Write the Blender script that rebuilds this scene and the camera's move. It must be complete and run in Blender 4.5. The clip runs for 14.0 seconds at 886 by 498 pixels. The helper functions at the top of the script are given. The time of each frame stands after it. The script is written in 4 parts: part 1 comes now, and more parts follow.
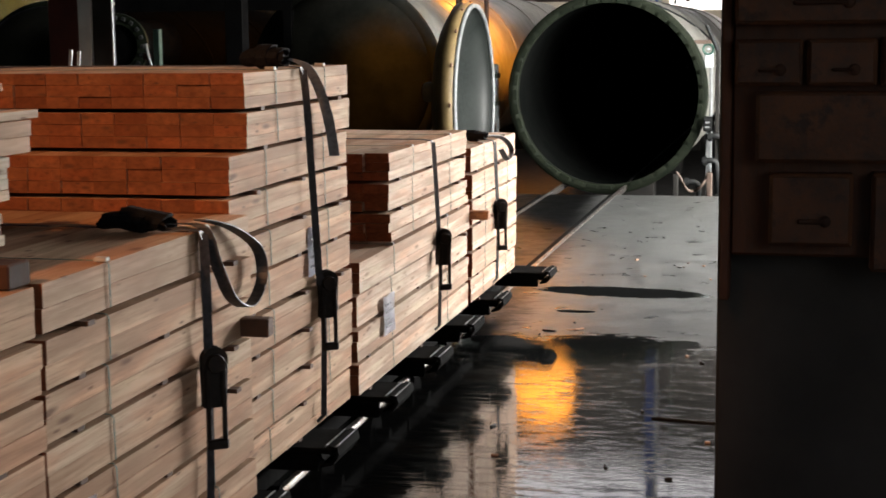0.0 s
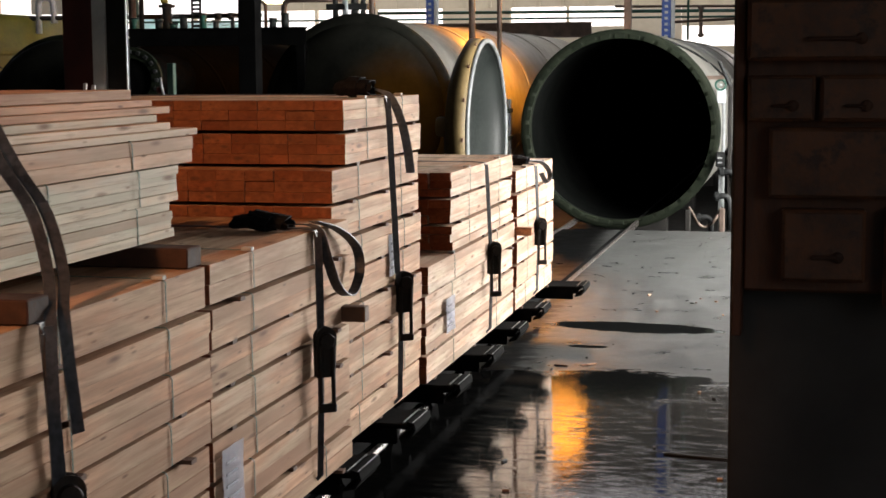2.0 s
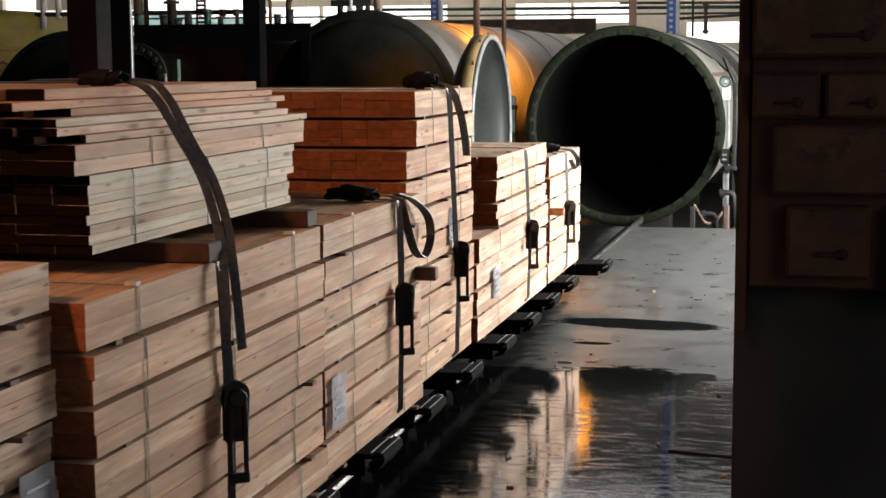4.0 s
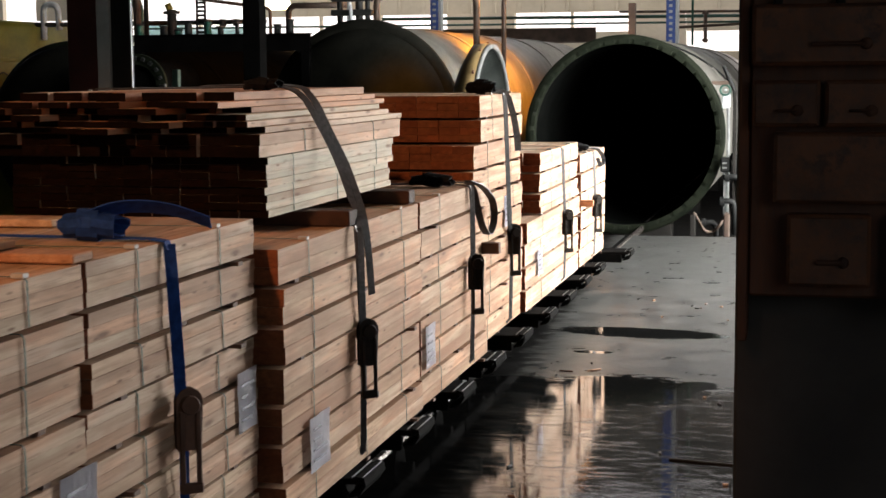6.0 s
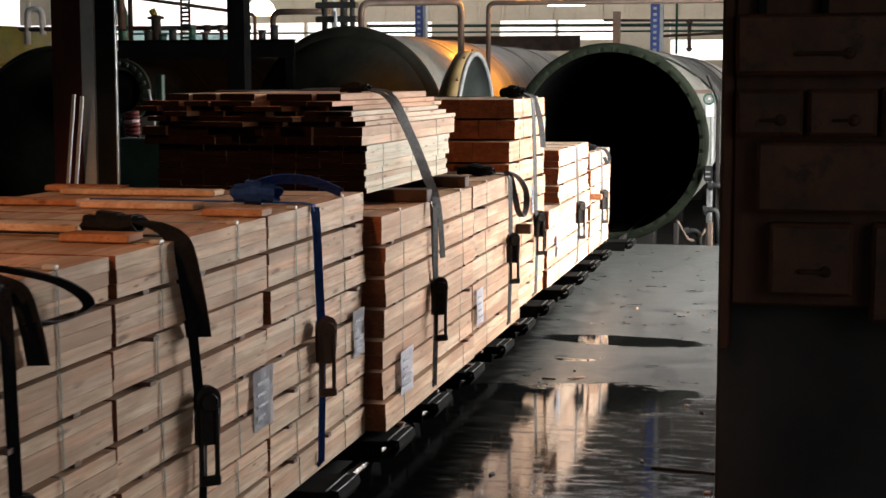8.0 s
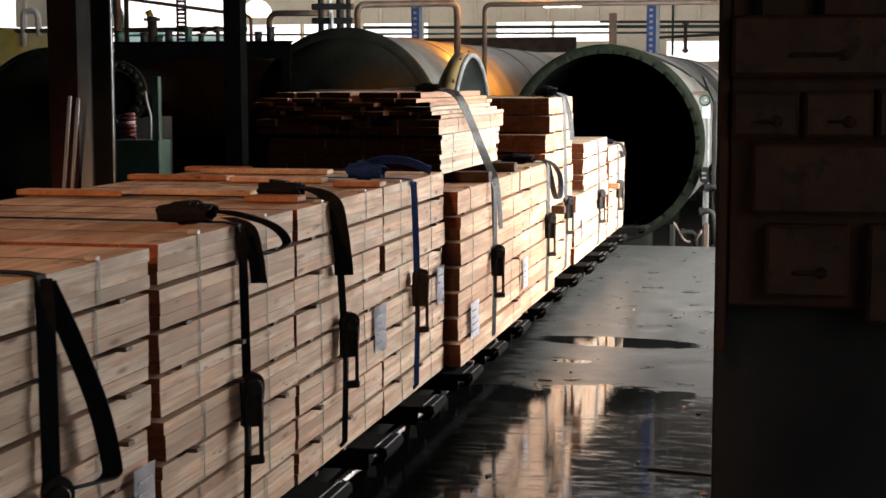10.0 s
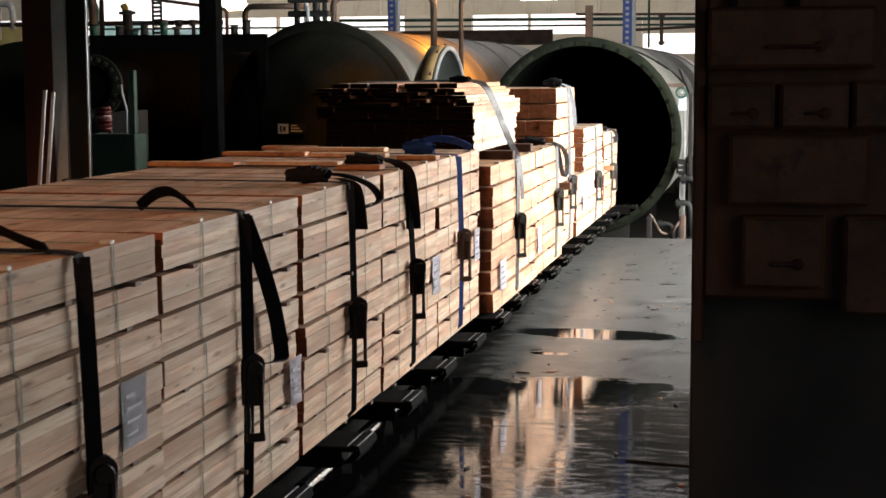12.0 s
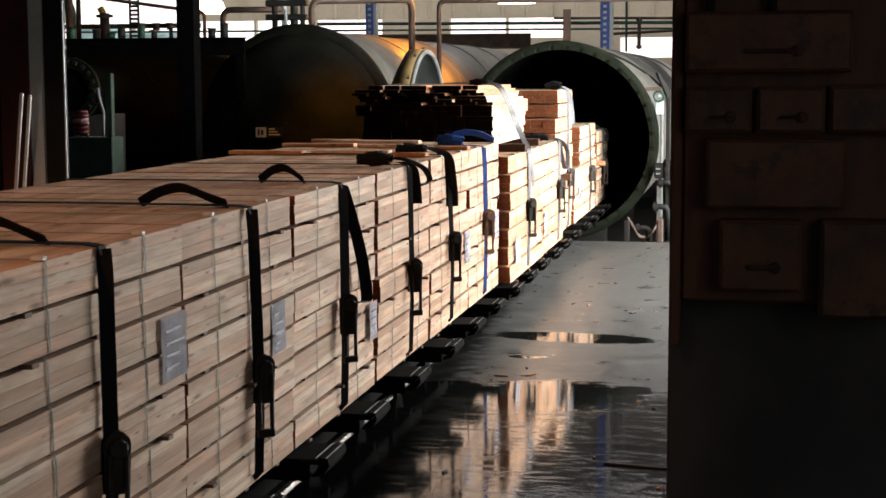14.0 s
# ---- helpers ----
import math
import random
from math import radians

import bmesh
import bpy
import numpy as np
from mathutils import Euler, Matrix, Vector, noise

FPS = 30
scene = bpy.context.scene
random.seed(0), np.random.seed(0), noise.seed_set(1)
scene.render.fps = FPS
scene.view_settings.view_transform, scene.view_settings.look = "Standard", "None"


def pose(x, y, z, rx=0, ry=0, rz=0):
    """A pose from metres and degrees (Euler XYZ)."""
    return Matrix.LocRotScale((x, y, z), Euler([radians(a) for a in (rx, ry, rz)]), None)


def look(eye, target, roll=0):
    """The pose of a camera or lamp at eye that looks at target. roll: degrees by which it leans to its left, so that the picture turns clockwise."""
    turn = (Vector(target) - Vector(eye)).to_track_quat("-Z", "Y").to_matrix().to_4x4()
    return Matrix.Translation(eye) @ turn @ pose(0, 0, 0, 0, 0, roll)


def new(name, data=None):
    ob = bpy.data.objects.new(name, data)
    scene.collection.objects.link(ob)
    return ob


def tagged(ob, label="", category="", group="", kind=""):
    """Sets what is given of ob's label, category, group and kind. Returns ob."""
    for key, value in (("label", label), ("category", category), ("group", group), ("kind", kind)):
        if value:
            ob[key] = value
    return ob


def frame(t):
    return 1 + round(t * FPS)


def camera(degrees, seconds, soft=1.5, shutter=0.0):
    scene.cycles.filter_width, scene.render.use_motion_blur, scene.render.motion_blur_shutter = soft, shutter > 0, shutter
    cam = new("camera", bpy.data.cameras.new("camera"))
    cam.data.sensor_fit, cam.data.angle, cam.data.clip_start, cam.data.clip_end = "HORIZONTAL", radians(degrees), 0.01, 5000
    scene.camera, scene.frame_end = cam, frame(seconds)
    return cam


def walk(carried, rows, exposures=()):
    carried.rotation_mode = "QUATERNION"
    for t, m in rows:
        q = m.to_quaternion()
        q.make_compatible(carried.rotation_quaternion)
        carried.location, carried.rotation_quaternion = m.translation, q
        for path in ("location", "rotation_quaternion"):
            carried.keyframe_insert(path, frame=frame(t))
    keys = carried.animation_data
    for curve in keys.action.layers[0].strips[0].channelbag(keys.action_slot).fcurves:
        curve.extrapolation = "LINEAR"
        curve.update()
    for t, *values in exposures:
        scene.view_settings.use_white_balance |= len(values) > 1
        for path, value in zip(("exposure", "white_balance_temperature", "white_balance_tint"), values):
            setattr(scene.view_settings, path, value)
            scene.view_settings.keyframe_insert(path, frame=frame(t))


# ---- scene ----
EYE = 1.68
cam = camera(32.05, 14.0, soft=1.6, shutter=0.4)
# seconds, yaw, pitch, roll of the camera, which turns on one spot
TURNS = [
    (0.0, 13.11, -8.03, 0.55),
    (0.5, 13.96, -7.50, 0.60),
    (1.0, 13.82, -7.08, 0.68),
    (1.5, 13.42, -7.20, 0.44),
    (2.0, 13.55, -6.75, 0.36),
    (2.5, 13.78, -6.93, 0.40),
    (3.0, 13.72, -7.10, 0.34),
    (5.5, 13.68, -6.47, 0.35),
    (6.0, 13.73, -6.54, 0.47),
    (6.5, 13.47, -6.34, 0.19),
    (7.0, 13.18, -6.33, 0.30),
    (7.5, 13.01, -6.41, 0.23),
    (8.0, 13.11, -6.28, 0.10),
    (10.5, 12.91, -6.23, 0.07),
    (11.0, 12.73, -6.30, -0.12),
    (11.5, 12.25, -6.46, -0.09),
    (12.0, 12.13, -6.49, 0.28),
    (12.5, 11.53, -6.99, 0.01),
    (13.0, 11.48, -6.67, 0.28),
    (13.5, 11.39, -6.20, 0.08),
    (14.0, 11.31, -6.36, 0.21),
]
walk(cam, [(t, pose(0, 0, EYE, 0, 0, yaw) @ pose(0, 0, 0, 90 + pitch) @ pose(0, 0, 0, 0, 0, -roll)) for t, yaw, pitch, roll in TURNS],
     exposures=[(0.0, 0.18), (1.5, 0.12), (3.0, 0.05), (6.0, -0.08), (10.0, -0.2), (14.0, -0.28)])
# seconds and metres that the train has rolled along its rails
ROLLED = [(0.0, 0.000), (0.5, 0.209), (1.0, 0.419), (1.5, 0.645), (2.0, 0.882), (2.5, 1.097), (3.0, 1.324), (5.5, 2.752), (6.0, 3.097), (6.5, 3.431), (7.0, 3.786), (7.5, 4.114), (8.0, 4.466), (10.5, 6.263), (11.0, 6.629), (11.5, 7.036), (12.0, 7.392), (12.5, 7.782), (13.0, 8.143), (13.5, 8.514), (14.0, 8.859)]

# ---- light ----
world = bpy.data.worlds.new("sky")
scene.world = world
world.use_nodes = True
wn = world.node_tree.nodes
sky = wn.new("ShaderNodeTexSky")
sky.sky_type = "NISHITA"
sky.sun_disc = False
sky.sun_elevation, sky.sun_rotation = radians(38), radians(75)
wn["Background"].inputs["Strength"].default_value = 0.12
world.node_tree.links.new(sky.outputs[0], wn["Background"].inputs[0])


def area_lamp(name, m, sx, sy, watts, colour):
    data = bpy.data.lights.new(name, "AREA")
    data.shape, data.size, data.size_y, data.energy, data.color = "RECTANGLE", sx, sy, watts, colour
    ob = new(name, data)
    ob.matrix_world = m
    return ob


sun_data = bpy.data.lights.new("sun", "SUN")
sun_data.energy, sun_data.angle, sun_data.color = 1.0, radians(12), (1.0, 0.95, 0.88)
sun = new("sun", sun_data)
sun.matrix_world = look((9, 15, 7), (-1.8, 13.0, 0.5))
# daylight through the open side of the shed
area_lamp("daylight_opening", look((2.4, 13.3, 2.1), (-2.0, 12.9, 0.8)), 6.0, 3.8, 1980, (1.0, 0.97, 0.93))
# added lamp at a made-up wall opening, to light the near load
area_lamp("near_load_fill", look((2.45, 0.5, 2.2), (-1.6, 1.2, 0.9)), 3.0, 2.0, 20, (1.0, 0.89, 0.80))


def bulb(name, x, y, z, watts, colour, size):
    data = bpy.data.lights.new(name, "POINT")
    data.energy, data.color, data.shadow_soft_size = watts, colour, size
    ob = new(name, data)
    ob.location = (x, y, z)


# warm sodium lamps: two between the tanks, one flood behind the train
shaded_data = bpy.data.lights.new("sodium_lamp_tanks", "SPOT")
shaded_data.energy, shaded_data.color, shaded_data.spot_size, shaded_data.spot_blend, shaded_data.shadow_soft_size = 1350, (1.0, 0.34, 0.03), radians(162), 1.0, 0.42
shaded = new("sodium_lamp_tanks", shaded_data)
shaded.matrix_world = look((-3.25, 19.7, 3.02), (-4.2, 19.45, 1.2))
front_data = bpy.data.lights.new("sodium_lamp_door", "SPOT")
front_data.energy, front_data.color, front_data.spot_size, front_data.spot_blend, front_data.shadow_soft_size = 260, (1.0, 0.40, 0.05), radians(52), 1.0, 0.12
front = new("sodium_lamp_door", front_data)
front.matrix_world = look((-4.05, 15.0, 2.75), (-4.32, 16.3, 1.05))
flood_data = bpy.data.lights.new("sodium_flood", "SPOT")
flood_data.energy, flood_data.color, flood_data.spot_size, flood_data.spot_blend, flood_data.shadow_soft_size = 2300, (1.0, 0.46, 0.20), radians(25), 0.6, 0.2
flood = new("sodium_flood", flood_data)
flood.matrix_world = look((-2.7, -4.0, 6.2), (-2.35, 4.4, 1.2))
# added area lamp below an unseen roof opening, to brighten the back wall
area_lamp("back_wall_fill", look((-7.0, 28.9, 6.9), (-7.0, 30.6, 0)), 16.0, 2.0, 650, (1.0, 0.97, 0.95))


# ---- materials ----
def material(name, build):
    m = bpy.data.materials.new(name)
    m.use_nodes = True
    nt = m.node_tree
    build(nt, nt.nodes["Principled BSDF"])
    return m


def node(nt, kind, **sets):
    n = nt.nodes.new(kind)
    for k, v in sets.items():
        n.inputs[k.replace("_", " ")].default_value = v
    return n


def coords(nt, scale=(1, 1, 1), what="Object", shift=True):
    tc = nt.nodes.new("ShaderNodeTexCoord")
    mp = nt.nodes.new("ShaderNodeMapping")
    mp.inputs["Scale"].default_value = scale
    nt.links.new(tc.outputs[what], mp.inputs["Vector"])
    if shift:
        oi = nt.nodes.new("ShaderNodeObjectInfo")
        mul = nt.nodes.new("ShaderNodeVectorMath")
        mul.operation = "SCALE"
        mul.inputs["Scale"].default_value = 37.0
        nt.links.new(oi.outputs["Random"], mul.inputs[0])
        nt.links.new(mul.outputs[0], mp.inputs["Location"])
    return mp.outputs[0]


def ramp(nt, fac, stops):
    r = nt.nodes.new("ShaderNodeValToRGB")
    while len(r.color_ramp.elements) < len(stops):
        r.color_ramp.elements.new(0.5)
    for e, (p, c) in zip(r.color_ramp.elements, stops):
        e.position, e.color = p, (*c, 1) if len(c) == 3 else c
    nt.links.new(fac, r.inputs[0])
    return r.outputs[0]


def blend(nt, fac, a, b, mode="MIX"):
    mx = nt.nodes.new("ShaderNodeMix")
    mx.data_type, mx.blend_type = "RGBA", mode
    if isinstance(fac, (int, float)):
        mx.inputs[0].default_value = fac
    else:
        nt.links.new(fac, mx.inputs[0])
    for i, s in ((6, a), (7, b)):
        if isinstance(s, tuple):
            mx.inputs[i].default_value = (*s, 1)
        else:
            nt.links.new(s, mx.inputs[i])
    return mx.outputs[2]


def noise_tex(nt, vec, scale, detail=4, rough=0.55):
    n = node(nt, "ShaderNodeTexNoise", Scale=scale, Detail=detail, Roughness=rough)
    nt.links.new(vec, n.inputs["Vector"])
    return n.outputs[0]


def bump(nt, bsdf, height, strength=0.3, distance=0.01):
    b = node(nt, "ShaderNodeBump", Strength=strength, Distance=distance)
    nt.links.new(height, b.inputs["Height"])
    nt.links.new(b.outputs[0], bsdf.inputs["Normal"])


def wood(name, lo, hi, knot=(0.13, 0.055, 0.025), rough=0.74, stain=0.7, spec=0.3):
    def build(nt, b):
        grain = noise_tex(nt, coords(nt, (38, 1.6, 55)), 1.0, 6, 0.6)
        broad = noise_tex(nt, coords(nt, (3, 0.9, 5)), 2.0, 4)
        fibre = noise_tex(nt, coords(nt, (60, 5, 120)), 1.0, 4, 0.7)
        oi = nt.nodes.new("ShaderNodeObjectInfo")
        c = ramp(nt, grain, [(0.28, lo), (0.62, hi)])
        tone = ramp(nt, oi.outputs["Random"], [(0.0, (0.70, 0.58, 0.50)), (0.12, (0.86, 0.77, 0.70)), (0.3, (0.98, 0.90, 0.83)), (0.6, (1.0, 1.0, 1.0)), (0.85, (1.06, 0.98, 0.90)), (1.0, (0.86, 0.84, 0.80))])
        c = blend(nt, 1.0, c, tone, "MULTIPLY")
        hue = noise_tex(nt, coords(nt, (2, 1.3, 6)), 1.7, 3)
        c = blend(nt, 1.0, c, ramp(nt, hue, [(0.34, (0.93, 1.0, 0.98)), (0.5, (1.0, 1.0, 1.0)), (0.66, (1.06, 0.90, 0.82))]), "MULTIPLY")
        stainf = ramp(nt, broad, [(0.42, (0, 0, 0)), (0.64, (stain, stain, stain))])
        c = blend(nt, stainf, c, (lo[0] * 0.66, lo[1] * 0.54, lo[2] * 0.44))
        c = blend(nt, ramp(nt, fibre, [(0.52, (0, 0, 0)), (0.70, (0.6, 0.6, 0.6))]), c, (lo[0] * 0.6, lo[1] * 0.5, lo[2] * 0.42))
        for sx, sy, sz, a, z in ((7, 3.4, 16, 0.06, 0.17), (13, 6.5, 30, 0.05, 0.15)):
            v = node(nt, "ShaderNodeTexVoronoi", Scale=1.0)
            nt.links.new(coords(nt, (sx, sy, sz)), v.inputs["Vector"])
            kf = ramp(nt, v.outputs["Distance"], [(a, (0.85, 0.85, 0.85)), (z, (0, 0, 0))])
            c = blend(nt, kf, c, knot)
        nt.links.new(c, b.inputs["Base Color"])
        b.inputs["Roughness"].default_value = rough
        b.inputs["Specular IOR Level"].default_value = spec
        bump(nt, b, fibre, 0.3, 0.003)
    return material(name, build)


def mottled(name, a, b_, scale=6.0, rough=0.6, metal=0.0, spread=(0.35, 0.65), bumps=0.15, rough_var=0.15, coat=0.0, rust=None, stretch=(1, 1, 1), shift=True, spec=0.5):
    def build(nt, b):
        vec = coords(nt, stretch, shift=shift)
        n1 = noise_tex(nt, vec, scale, 6)
        n2 = noise_tex(nt, vec, scale * 7, 4)
        c = ramp(nt, n1, [(spread[0], a), (spread[1], b_)])
        c = blend(nt, 0.35, c, ramp(nt, n2, [(0.3, a), (0.7, b_)]))
        if rust:
            n3 = noise_tex(nt, vec, scale * 1.7, 8, 0.7)
            c = blend(nt, ramp(nt, n3, [(0.52, (0, 0, 0)), (0.62, (1, 1, 1))]), c, rust)
        nt.links.new(c, b.inputs["Base Color"])
        b.inputs["Metallic"].default_value = metal
        b.inputs["Coat Weight"].default_value = coat
        b.inputs["Specular IOR Level"].default_value = spec
        r = ramp(nt, n2, [(0.2, (max(rough - rough_var, 0.05),) * 3), (0.8, (min(rough + rough_var, 1.0),) * 3)])
        nt.links.new(r, b.inputs["Roughness"])
        bump(nt, b, n2, bumps, 0.01)
    return material(name, build)


def wet_concrete(nt, b):
    vec = coords(nt, (1, 1, 1), "Object", False)
    warp = noise_tex(nt, vec, 1.6, 6, 0.65)
    fine = noise_tex(nt, vec, 34, 6, 0.7)
    mid = noise_tex(nt, vec, 4.5, 7, 0.65)
    rags = noise_tex(nt, coords(nt, (3.2, 9, 1), "Object", False), 1.9, 8, 0.75)
    shreds = noise_tex(nt, coords(nt, (3.2, 13, 1), "Object", False), 1.6, 7, 0.7)
    sep = nt.nodes.new("ShaderNodeSeparateXYZ")
    nt.links.new(vec, sep.inputs[0])
    px, py = sep.outputs[0], sep.outputs[1]

    def calc(op, p, q=None, r=None):
        n = nt.nodes.new("ShaderNodeMath")
        n.operation = op
        for i, v in enumerate((p, q, r)):
            if v is None:
                continue
            if isinstance(v, (int, float)):
                n.inputs[i].default_value = v
            else:
                nt.links.new(v, n.inputs[i])
        return n.outputs[0]

    def clamp(v):
        return calc("MINIMUM", calc("MAXIMUM", v, 0.0), 1.0)

    def grey(v):
        return (v, v, v)

    def pool(cx, cy, rx, ry, rag, tilt=0.0):
        """An uneven pool: 1 inside, 0 outside."""
        dx = calc("SUBTRACT", px, cx)
        dy = calc("SUBTRACT", calc("SUBTRACT", py, cy), calc("MULTIPLY", dx, tilt))
        dx, dy = calc("DIVIDE", dx, rx), calc("DIVIDE", dy, ry)
        d = calc("ADD", calc("MULTIPLY", dx, dx), calc("MULTIPLY", dy, dy))
        d = calc("ADD", d, calc("MULTIPLY", calc("SUBTRACT", rags, 0.5), rag))
        return clamp(calc("MULTIPLY_ADD", d, -6.0, 6.4))

    # standing water
    pools = pool(-1.10, 9.84, 0.55, 0.19, 1.5, -0.08)
    for args in ((-1.02, 8.0, 0.46, 0.42, 3.6, 0.10), (-0.62, 8.2, 0.12, 0.12, 3.0), (-1.3, 9.1, 0.12, 0.05, 3.0), (-0.66, 7.35, 0.07, 0.30, 2.0), (-1.60, 8.05, 0.24, 0.24, 2.0), (-0.55, 6.92, 0.24, 0.045, 2.4), (-0.42, 6.57, 0.24, 0.035, 2.0)):
        pools = calc("MAXIMUM", pools, pool(*args))
    # thin film of water on the near part, broken by the roughness of the slab
    near = clamp(calc("MULTIPLY_ADD", calc("ADD", py, calc("MULTIPLY", calc("SUBTRACT", warp, 0.5), 1.6)), -1.1, 9.3))
    film = clamp(calc("MULTIPLY_ADD", shreds, -10.0, 6.0))
    film = calc("MULTIPLY", film, near)
    wet = calc("MAXIMUM", pools, film)
    # wet strip by the train, its shade and dark reflection painted in
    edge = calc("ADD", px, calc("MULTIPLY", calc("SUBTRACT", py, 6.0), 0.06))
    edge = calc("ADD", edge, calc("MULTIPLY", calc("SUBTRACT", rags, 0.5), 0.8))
    wet_shade = clamp(calc("MULTIPLY_ADD", edge, -8.0, -10.9))
    # colour
    dry = ramp(nt, mid, [(0.3, (0.04, 0.042, 0.041)), (0.7, (0.10, 0.102, 0.098))])
    damp = ramp(nt, mid, [(0.3, (0.034, 0.032, 0.028)), (0.7, (0.074, 0.070, 0.061))])
    c = blend(nt, near, dry, damp)
    streak = noise_tex(nt, coords(nt, (7, 0.7, 1), "Object", False), 1.5, 6, 0.7)
    c = blend(nt, ramp(nt, streak, [(0.5, grey(0.0)), (0.7, grey(0.6))]), c, (0.045, 0.045, 0.043))
    c = blend(nt, ramp(nt, fine, [(0.55, grey(0.0)), (0.68, grey(0.8))]), c, (0.014, 0.014, 0.014))
    # tyre tracks: cross bars along two strips that lead to the tanks
    bars = calc("SINE", calc("MULTIPLY", py, 62.0))
    for tx, w in ((-1.28, 0.07), (-1.06, 0.05)):
        lane = calc("ABSOLUTE", calc("ADD", calc("SUBTRACT", px, tx), calc("MULTIPLY", calc("SUBTRACT", py, 10.3), 0.13)))
        lane = clamp(calc("MULTIPLY_ADD", lane, -1.0 / (w * 0.4), 2.5))
        reach = clamp(calc("MULTIPLY_ADD", calc("ABSOLUTE", calc("SUBTRACT", py, 11.2)), -2.0, 2.6))
        tread = calc("MULTIPLY", calc("MULTIPLY", lane, reach), clamp(calc("MULTIPLY_ADD", bars, 1.5, 0.4)))
        c = blend(nt, calc("MULTIPLY", tread, calc("MULTIPLY_ADD", mid, 1.2, 0.0)), c, (0.016, 0.016, 0.015))
    c = blend(nt, wet, c, (0.016, 0.0165, 0.016))
    c = blend(nt, pools, c, (0.008, 0.0085, 0.0085))
    c = blend(nt, wet_shade, c, (0.003, 0.003, 0.003))
    nt.links.new(c, b.inputs["Base Color"])
    nt.links.new(calc("MULTIPLY_ADD", wet_shade, -0.36, 0.5), b.inputs["Specular IOR Level"])
    # gloss
    far_r = ramp(nt, mid, [(0.3, grey(0.24)), (0.7, grey(0.46))])
    near_r = ramp(nt, mid, [(0.35, grey(0.13)), (0.65, grey(0.26))])
    r = blend(nt, near, far_r, near_r)
    r = blend(nt, film, r, grey(0.045))
    r = blend(nt, pools, r, grey(0.015))
    nt.links.new(r, b.inputs["Roughness"])
    # relief: slab under the film, ripples on the water
    ripple = noise_tex(nt, coords(nt, (9, 34, 1), "Object", False), 1.5, 3, 0.55)
    ht = blend(nt, 0.5, mid, fine)
    ht = blend(nt, calc("MULTIPLY", wet, 0.93), ht, grey(0.45))
    ht = blend(nt, 0.24, ht, ripple)
    bump(nt, b, ht, 0.10, 0.012)


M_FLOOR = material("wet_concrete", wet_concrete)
M_WOOD = wood("pale_softwood", (0.405, 0.29, 0.213), (0.65, 0.51, 0.40))
M_WOOD_MID = wood("rosy_softwood", (0.395, 0.262, 0.178), (0.63, 0.468, 0.345))
M_WOOD_WARM = wood("warm_softwood", (0.40, 0.243, 0.150), (0.63, 0.44, 0.30))
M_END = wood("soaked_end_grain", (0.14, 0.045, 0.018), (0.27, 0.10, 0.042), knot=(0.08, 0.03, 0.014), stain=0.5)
# ends of the grey stack: its shade put into a near-black colour
M_END_SHADED = wood("shaded_end_grain", (0.004, 0.0025, 0.0018), (0.011, 0.006, 0.0045), knot=(0.006, 0.004, 0.003), stain=0.5, spec=0.02)
M_WOOD_RED = wood("reddish_softwood", (0.34, 0.17, 0.09), (0.52, 0.29, 0.17))
M_WOOD_LOOSE = wood("pinkish_softwood", (0.48, 0.34, 0.24), (0.68, 0.52, 0.40))
M_WOOD_GREY = wood("greyish_softwood", (0.40, 0.35, 0.27), (0.60, 0.55, 0.45), stain=0.2)
# darker wood tone: shade behind the outer boards put into the colour
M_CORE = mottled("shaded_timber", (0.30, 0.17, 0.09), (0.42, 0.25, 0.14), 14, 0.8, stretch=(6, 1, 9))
M_BATTEN = mottled("brown_batten", (0.06, 0.028, 0.016), (0.15, 0.075, 0.045), 9, 0.75)
M_BEARER = mottled("dark_bearer", (0.02, 0.010, 0.007), (0.07, 0.034, 0.022), 9, 0.75, spec=0.2)
M_BAND = mottled("green_band", (0.045, 0.085, 0.062), (0.12, 0.17, 0.135), 30, 0.55, spec=0.3)
M_CLIP = mottled("dull_clip", (0.30, 0.30, 0.29), (0.45, 0.45, 0.44), 30, 0.5)
M_STRAP = mottled("black_webbing", (0.004, 0.004, 0.005), (0.014, 0.014, 0.016), 60, 0.8, spec=0.1)
M_STRAP_GREY = mottled("grey_webbing", (0.018, 0.018, 0.021), (0.075, 0.075, 0.083), 60, 0.45, spec=0.45)
M_STRAP_PALE = mottled("pale_grey_webbing", (0.13, 0.14, 0.16), (0.26, 0.28, 0.31), 60, 0.6, spec=0.3)
M_STRAP_BLUE = mottled("blue_webbing", (0.006, 0.024, 0.11), (0.02, 0.065, 0.26), 40, 0.8, spec=0.15)
M_RATCHET = mottled("ratchet_steel", (0.008, 0.006, 0.005), (0.03, 0.022, 0.016), 30, 0.5, spec=0.2)
M_PAPER = mottled("paper_label", (0.70, 0.71, 0.80), (0.84, 0.84, 0.90), 12, 0.7)
M_INK = mottled("label_print", (0.22, 0.22, 0.28), (0.42, 0.42, 0.48), 12, 0.7)
M_BOGIE = mottled("wet_black_steel", (0.003, 0.003, 0.003), (0.010, 0.010, 0.010), 8, 0.85, rough_var=0.1, spec=0.02)
M_EDGE = mottled("lighter_steel_edge", (0.012, 0.013, 0.013), (0.10, 0.11, 0.11), 26, 0.4, metal=0.6)
M_RAIL = mottled("rail_steel", (0.18, 0.17, 0.16), (0.42, 0.40, 0.38), 12, 0.3, metal=0.9, rust=(0.12, 0.06, 0.03))
M_TANK = mottled("tank_paint", (0.13, 0.127, 0.113), (0.25, 0.243, 0.22), 2.2, 0.42, rust=None, metal=0.25)
